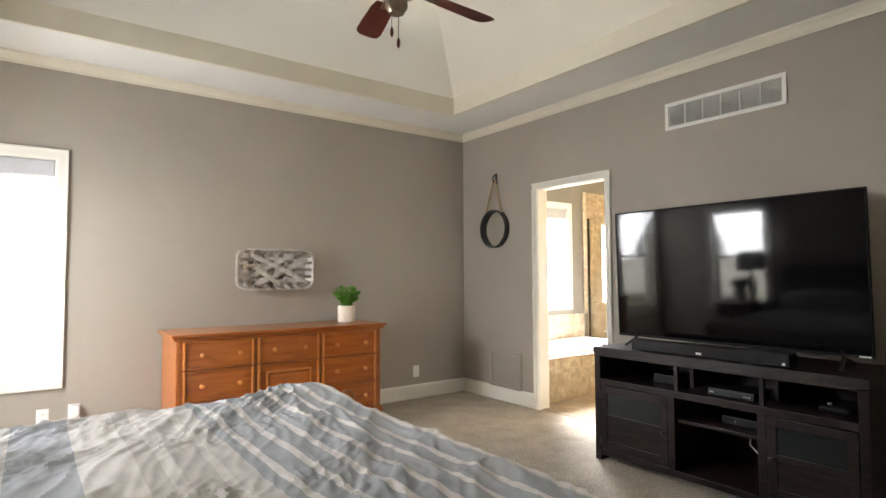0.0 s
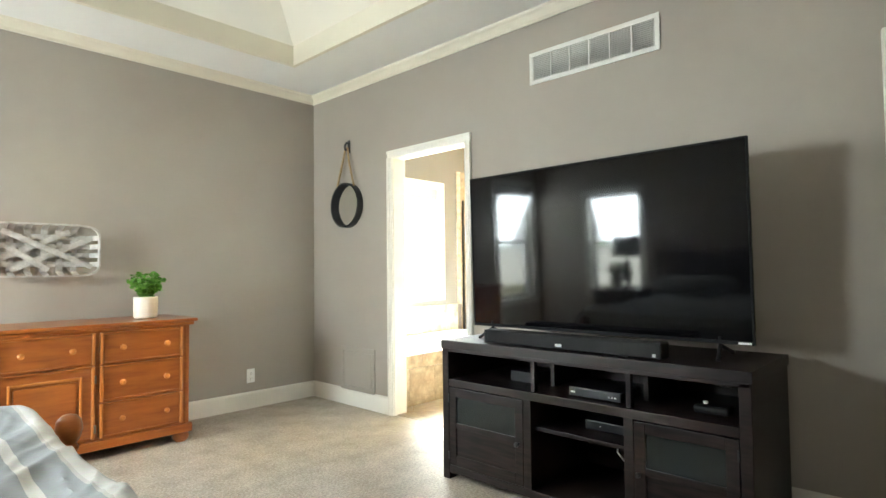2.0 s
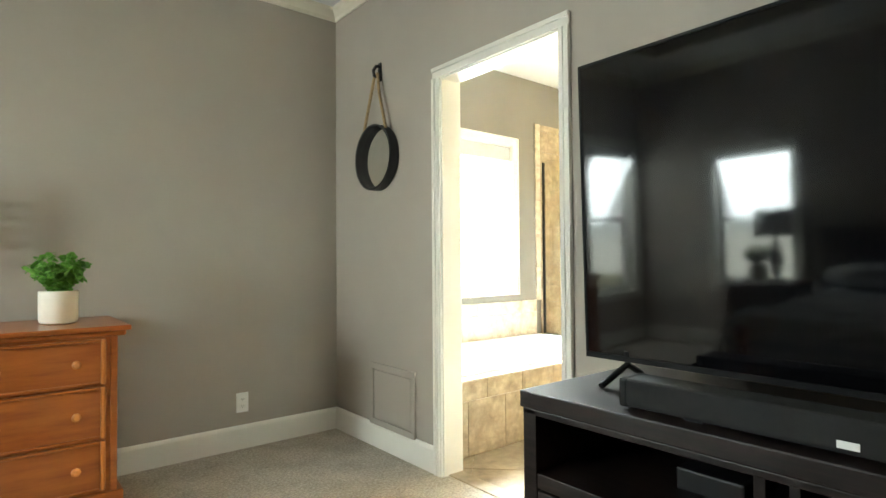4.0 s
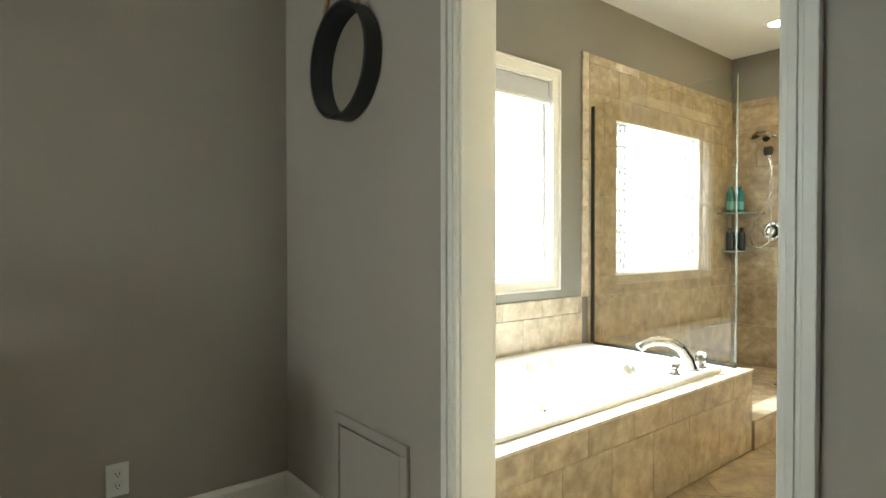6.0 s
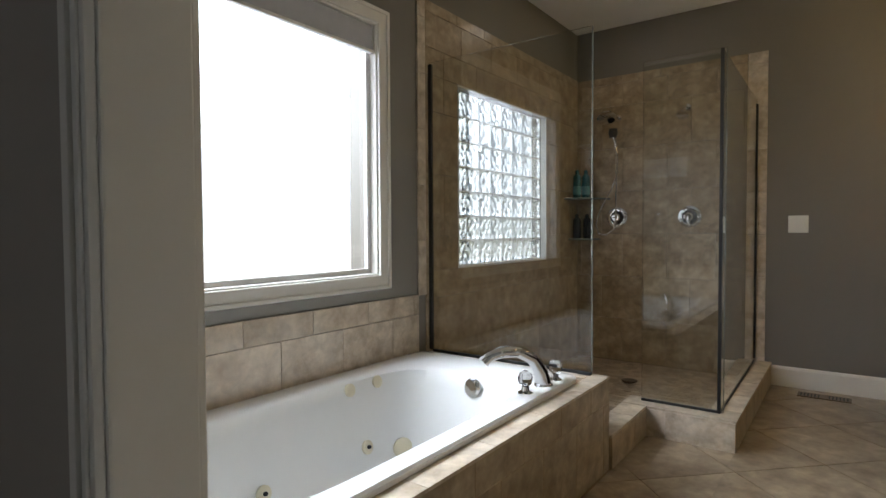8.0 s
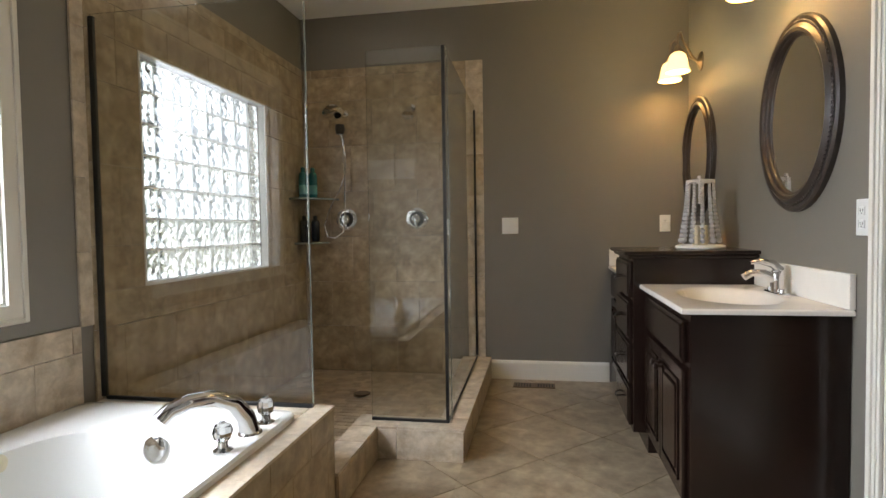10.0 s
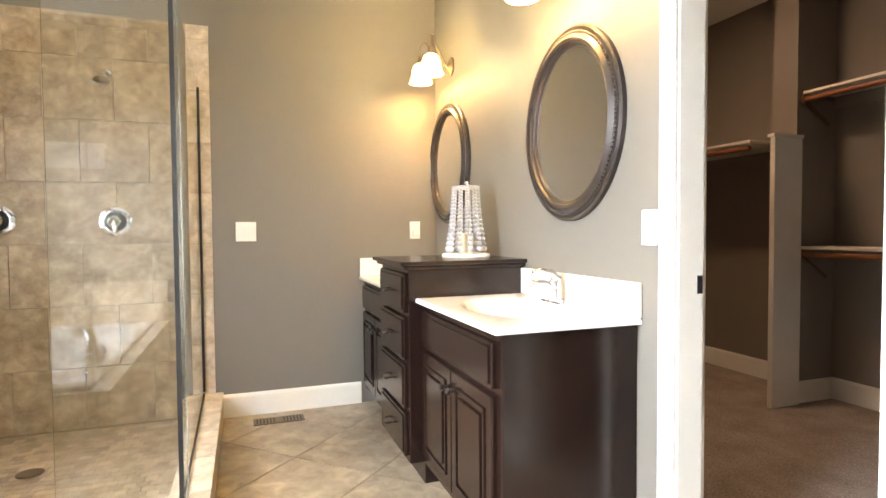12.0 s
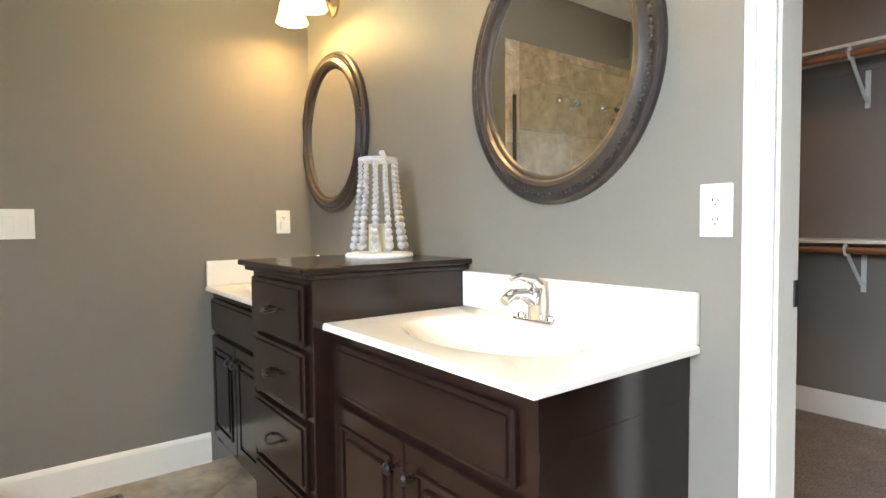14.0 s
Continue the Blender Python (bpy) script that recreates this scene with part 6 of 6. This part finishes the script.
closet_shelf(5.0, 7.12, 1.995, "white upper closet shelf with a wooden hanging rod")
closet_shelf(5.0, 7.12, 1.010, "white lower closet shelf with a wooden hanging rod")
closet_shelf(7.29, 9.5, 1.705, "white closet shelf with a rod in the next bay", CLY, 0.55, ())
pn = thing("closet_divider", (7.105, 0.01, 0), "white half-height closet divider panel with a rounded top", "panel")
part("panel", box(-0.02, 0.015, -0.168, 0.066, 0.0, 1.69, 0.004), M_SHELF, pn)
part("cap", box(-0.030, 0.020, -0.168, 0.085, 1.69, 1.71, 0.004), M_SHELF, pn)
cl = new("closet_lamp_light", bpy.data.lights.new("closet_lamp_light", "AREA"))
cl.data.shape, cl.data.size, cl.data.energy, cl.data.color = "DISK", 0.28, 23.0, (1.0, 0.62, 0.34)
cl.matrix_world = look((7.3, 0.9, 2.74), (7.3, 0.9001, 0))
cd = thing("closet_light", (7.3, 0.9, 2.80), "round frosted closet ceiling light", "ceiling light")
part("dome", lathe([(0.15, 0), (0.15, -0.02), (0.14, -0.035)], 32), M_WHITEP, cd, "", True)
pk = thing("pocket_door", (CX0, SY - 0.05, 0), "white pocket door slid into the wall beside the closet opening", "door")
part("leaf", box(-0.30, 0.014, -0.0175, 0.0175, 0.010, 2.045, 0.002), M_TRIM, pk, "white door edge")
lt = part("latch", box(0.0135, 0.0165, -0.011, 0.011, 0.965, 1.055, 0.006), M_METALBLK, pk, "black latch on the door edge")
part("latch_tongue", box(0.0160, 0.0185, -0.004, 0.004, 0.990, 1.030, 0.001), M_CHROME, lt)
part("strike_plate", box(CX1 - 0.0045, CX1 - 0.0005, SY - 0.090, SY - 0.072, 0.930, 0.986, 0.001), M_METALBLK, bpy.data.objects["door_2"], "black metal strike plate")

# ---- tiles: pieces of walls, floor, deck and curb ----
def tile_mesh(name, w, h, t, material, bevel=0.0012):
    bm = box(-w / 2, w / 2, -h / 2, h / 2, 0, t)
    top = [e for e in bm.edges if all(v.co.z > t / 2 for v in e.verts)]
    bmesh.ops.bevel(bm, geom=top, offset=bevel, segments=1, affect="EDGES")
    me = bpy.data.meshes.new(name)
    bmesh.ops.recalc_face_normals(bm, faces=bm.faces[:])
    bm.to_mesh(me)
    bm.free()
    me.materials.append(material)
    return me


TILE_CACHE = {}


def lay(parent, w, h, material, m, t=0.010, gap=0.0020):
    if w < 0.012 or h < 0.012:
        return None
    key = (round(w, 3), round(h, 3), t, material.name)
    if key not in TILE_CACHE:
        TILE_CACHE[key] = tile_mesh("tile", w - gap, h - gap, t, material)
    o = new("tile", TILE_CACHE[key])
    o.parent = parent
    o.matrix_world = m
    return o


def tiled_wall(parent, axis, face, out, u0, u1, z0, z1, size, material, holes=(), offset=0.5, start=0.0, hsize=None, edge=0.0):
    """Running-bond tiles on a wall face; pieces are cut at the holes and the ends."""
    hs = hsize or size
    rows = [z0]
    while rows[-1] < z1 - 0.01:
        rows.append(min(rows[-1] + hs, z1))
    for h in holes:
        rows += [h[2], h[3]]
    rows = sorted({round(r, 4) for r in rows if z0 <= r <= z1})
    for r, (za, zb) in enumerate(zip(rows, rows[1:])):
        k = int((za - z0 + 0.001) / hs)
        us = [u0]
        x = u0 + start - (size * offset if k % 2 else 0)
        while x < u1:
            if x > u0 + 0.012:
                us.append(x)
            x += size
        us.append(u1)
        for h in holes:
            if h[2] < (za + zb) / 2 < h[3]:
                us += [h[0], h[1]]
        us = sorted({round(v, 4) for v in us})
        for ua, ub in zip(us, us[1:]):
            um, zm = (ua + ub) / 2, (za + zb) / 2
            if any(h[0] < um < h[1] and h[2] < zm < h[3] for h in holes):
                continue
            w, hh = ub - ua, zb - za
            if axis == "y":
                m = Matrix.Translation((um, face, zm)) @ (Matrix.Rotation(radians(90), 4, "X") if out < 0 else Matrix.Rotation(radians(-90), 4, "X"))
            else:
                m = Matrix.Translation((face, um, zm)) @ Matrix.Rotation(radians(90), 4, "Z") @ (Matrix.Rotation(radians(90), 4, "X") if out > 0 else Matrix.Rotation(radians(-90), 4, "X"))
            lay(parent, w, hh, material, m)


TS = 0.345
sw = tagged(new("shower_wall_tile"), "brown travertine tiles covering the shower walls", "wall tile", "", "structure")
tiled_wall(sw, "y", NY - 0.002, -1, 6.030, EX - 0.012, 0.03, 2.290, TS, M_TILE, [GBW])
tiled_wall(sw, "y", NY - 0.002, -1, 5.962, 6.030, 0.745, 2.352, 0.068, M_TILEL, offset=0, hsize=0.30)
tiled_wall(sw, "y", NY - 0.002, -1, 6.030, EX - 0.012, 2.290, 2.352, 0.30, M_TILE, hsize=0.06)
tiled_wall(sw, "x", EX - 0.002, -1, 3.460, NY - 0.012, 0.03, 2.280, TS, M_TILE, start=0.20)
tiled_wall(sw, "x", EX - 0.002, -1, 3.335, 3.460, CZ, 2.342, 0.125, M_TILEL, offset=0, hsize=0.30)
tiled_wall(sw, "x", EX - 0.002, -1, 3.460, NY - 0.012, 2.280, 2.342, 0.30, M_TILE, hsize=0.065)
tw = tagged(new("tub_wall_tile"), "light travertine tiles along the wall above the tub", "wall tile", "", "structure")
tiled_wall(tw, "y", NY - 0.002, -1, BWX + 0.008, 5.962, DKZ - 0.01, 0.646, TS, M_TILEL, start=0.315, offset=0, hsize=0.25)
tiled_wall(tw, "y", NY - 0.002, -1, BWX + 0.008, 5.962, 0.646, 0.752, TS, M_TILEL, start=0.14, offset=0, hsize=0.12)
tiled_wall(tw, "x", BWX + 0.008, 1, DKY, NY - 0.014, DKZ - 0.01, 0.752, TS, M_TILEL, hsize=0.2)
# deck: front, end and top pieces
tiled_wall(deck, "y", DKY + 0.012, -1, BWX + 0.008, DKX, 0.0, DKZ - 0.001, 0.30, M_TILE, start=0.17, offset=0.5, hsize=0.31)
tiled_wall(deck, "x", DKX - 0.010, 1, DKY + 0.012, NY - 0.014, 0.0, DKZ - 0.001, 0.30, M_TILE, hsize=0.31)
x = BWX + 0.01
while x < DKX + 0.004:
    w = min(0.345, DKX + 0.006 - x)
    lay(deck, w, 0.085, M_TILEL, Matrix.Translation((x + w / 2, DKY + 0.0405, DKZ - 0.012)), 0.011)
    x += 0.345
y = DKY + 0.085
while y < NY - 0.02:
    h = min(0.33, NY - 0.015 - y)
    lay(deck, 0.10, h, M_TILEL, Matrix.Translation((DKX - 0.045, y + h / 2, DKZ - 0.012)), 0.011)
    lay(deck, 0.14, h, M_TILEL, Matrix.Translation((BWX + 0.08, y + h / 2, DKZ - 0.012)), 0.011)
    y += 0.33


# curb pieces: tops and faces
def curb_run(x0, x1, y0, y1, along):
    a0, a1 = (x0, x1) if along == "x" else (y0, y1)
    p = a0
    while p < a1 - 0.01:
        q = min(p + 0.33, a1)
        if along == "x":
            lay(curb, q - p, y1 - y0, M_TILEL, Matrix.Translation(((p + q) / 2, (y0 + y1) / 2, CZ - 0.012)), 0.012)
        else:
            lay(curb, x1 - x0, q - p, M_TILEL, Matrix.Translation(((x0 + x1) / 2, (p + q) / 2, CZ - 0.012)), 0.012)
        p = q


curb_run(DKX + 0.002, 6.625, 3.72, 3.85, "x")
curb_run(6.627, 6.79, 3.290, 3.852, "y")
curb_run(6.79, EX - 0.002, 3.290, 3.435, "x")
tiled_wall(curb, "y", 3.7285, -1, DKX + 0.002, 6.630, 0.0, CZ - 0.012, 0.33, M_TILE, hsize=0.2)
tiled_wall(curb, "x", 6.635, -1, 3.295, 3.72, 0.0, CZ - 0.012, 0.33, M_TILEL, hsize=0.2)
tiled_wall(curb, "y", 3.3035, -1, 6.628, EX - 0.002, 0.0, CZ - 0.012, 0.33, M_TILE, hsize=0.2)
# small shower floor tiles: joined
bm = bmesh.new()
rng = random.Random(3)
s = 0.052
for i in range(int((EX - 0.02 - 6.11) / s)):
    for j in range(int((NY - 0.02 - 3.43) / s)):
        cx, cy = 6.115 + (i + 0.5) * s, 3.435 + (j + 0.5 + (0.5 if i % 2 else 0)) * s
        if cy > NY - 0.04 or (cx < 6.79 and cy < 3.86):
            continue
        bm_box(bm, cx - s / 2 + 0.0015, cx + s / 2 - 0.0015, cy - s / 2 + 0.0015, cy + s / 2 - 0.0015, 0.026, 0.034 + rng.uniform(-0.0006, 0.0006))
mosaic = mat("travertine_mosaic", (0.46, 0.37, 0.26), 0.4, scale=9, color2=(0.30, 0.22, 0.14), bump=0.1, bscale=40)
ri = mosaic.node_tree.nodes.new("ShaderNodeNewGeometry")
hv = mosaic.node_tree.nodes.new("ShaderNodeHueSaturation")
rm = mosaic.node_tree.nodes.new("ShaderNodeMapRange")
rm.inputs[3].default_value, rm.inputs[4].default_value = 0.75, 1.2
lk = mosaic.node_tree.links
lk.new(ri.outputs["Random Per Island"], rm.inputs[0])
lk.new(rm.outputs[0], hv.inputs["Value"])
src = mosaic.node_tree.nodes["Principled BSDF"].inputs["Base Color"].links[0].from_socket
lk.new(src, hv.inputs["Color"])
lk.new(hv.outputs[0], mosaic.node_tree.nodes["Principled BSDF"].inputs["Base Color"])
tagged(part("shower_floor_tile", bm, mosaic), "small tan mosaic tiles on the shower floor", "floor tile", "", "stuff")

# bath floor: large tiles laid on the diagonal, clipped to the room
ft = tagged(new("bath_floor_tile"), "large travertine floor tiles laid on the diagonal", "floor tile", "", "structure")
FS = 0.46
regions = [(BWX - 0.012, EX - 0.002, SY + 0.002, 3.300), (BWX - 0.012, 6.63, 3.300, 3.725)]


def clip(poly, axis, lim, keep_less):
    out = []
    for a, b in zip(poly, poly[1:] + poly[:1]):
        ia, ib = ((a[axis] <= lim) == keep_less), ((b[axis] <= lim) == keep_less)
        if ia:
            out.append(a)
        if ia != ib:
            t = (lim - a[axis]) / (b[axis] - a[axis])
            out.append(tuple(a[k] + t * (b[k] - a[k]) for k in (0, 1)))
    return out


half = (FS - 0.0042) / math.sqrt(2)
st_ = FS * math.sqrt(2)
for i in range(-1, 10):
    for j in range(-1, 14):
        cx = 4.0 + i * st_ + (st_ / 2 if j % 2 else 0) + 0.12
        cy = 1.9 + j * st_ / 2 + 0.06
        for x0, x1, y0, y1 in regions:
            poly = [(cx + half, cy), (cx, cy + half), (cx - half, cy), (cx, cy - half)]
            for ax, lim, less in ((0, x1, True), (0, x0, False), (1, y1, True), (1, y0, False)):
                poly = clip(poly, ax, lim, less) if len(poly) > 2 else []
            if len(poly) < 3:
                continue
            bm = bmesh.new()
            try:
                f = bm.faces.new([bm.verts.new((px, py, -0.008)) for px, py in poly])
            except ValueError:
                bm.free()
                continue
            ex = bmesh.ops.extrude_face_region(bm, geom=[f])
            bmesh.ops.translate(bm, verts=[v for v in ex["geom"] if isinstance(v, bmesh.types.BMVert)], vec=(0, 0, 0.0085))
            part("tile", bm, M_FLOORT, ft)
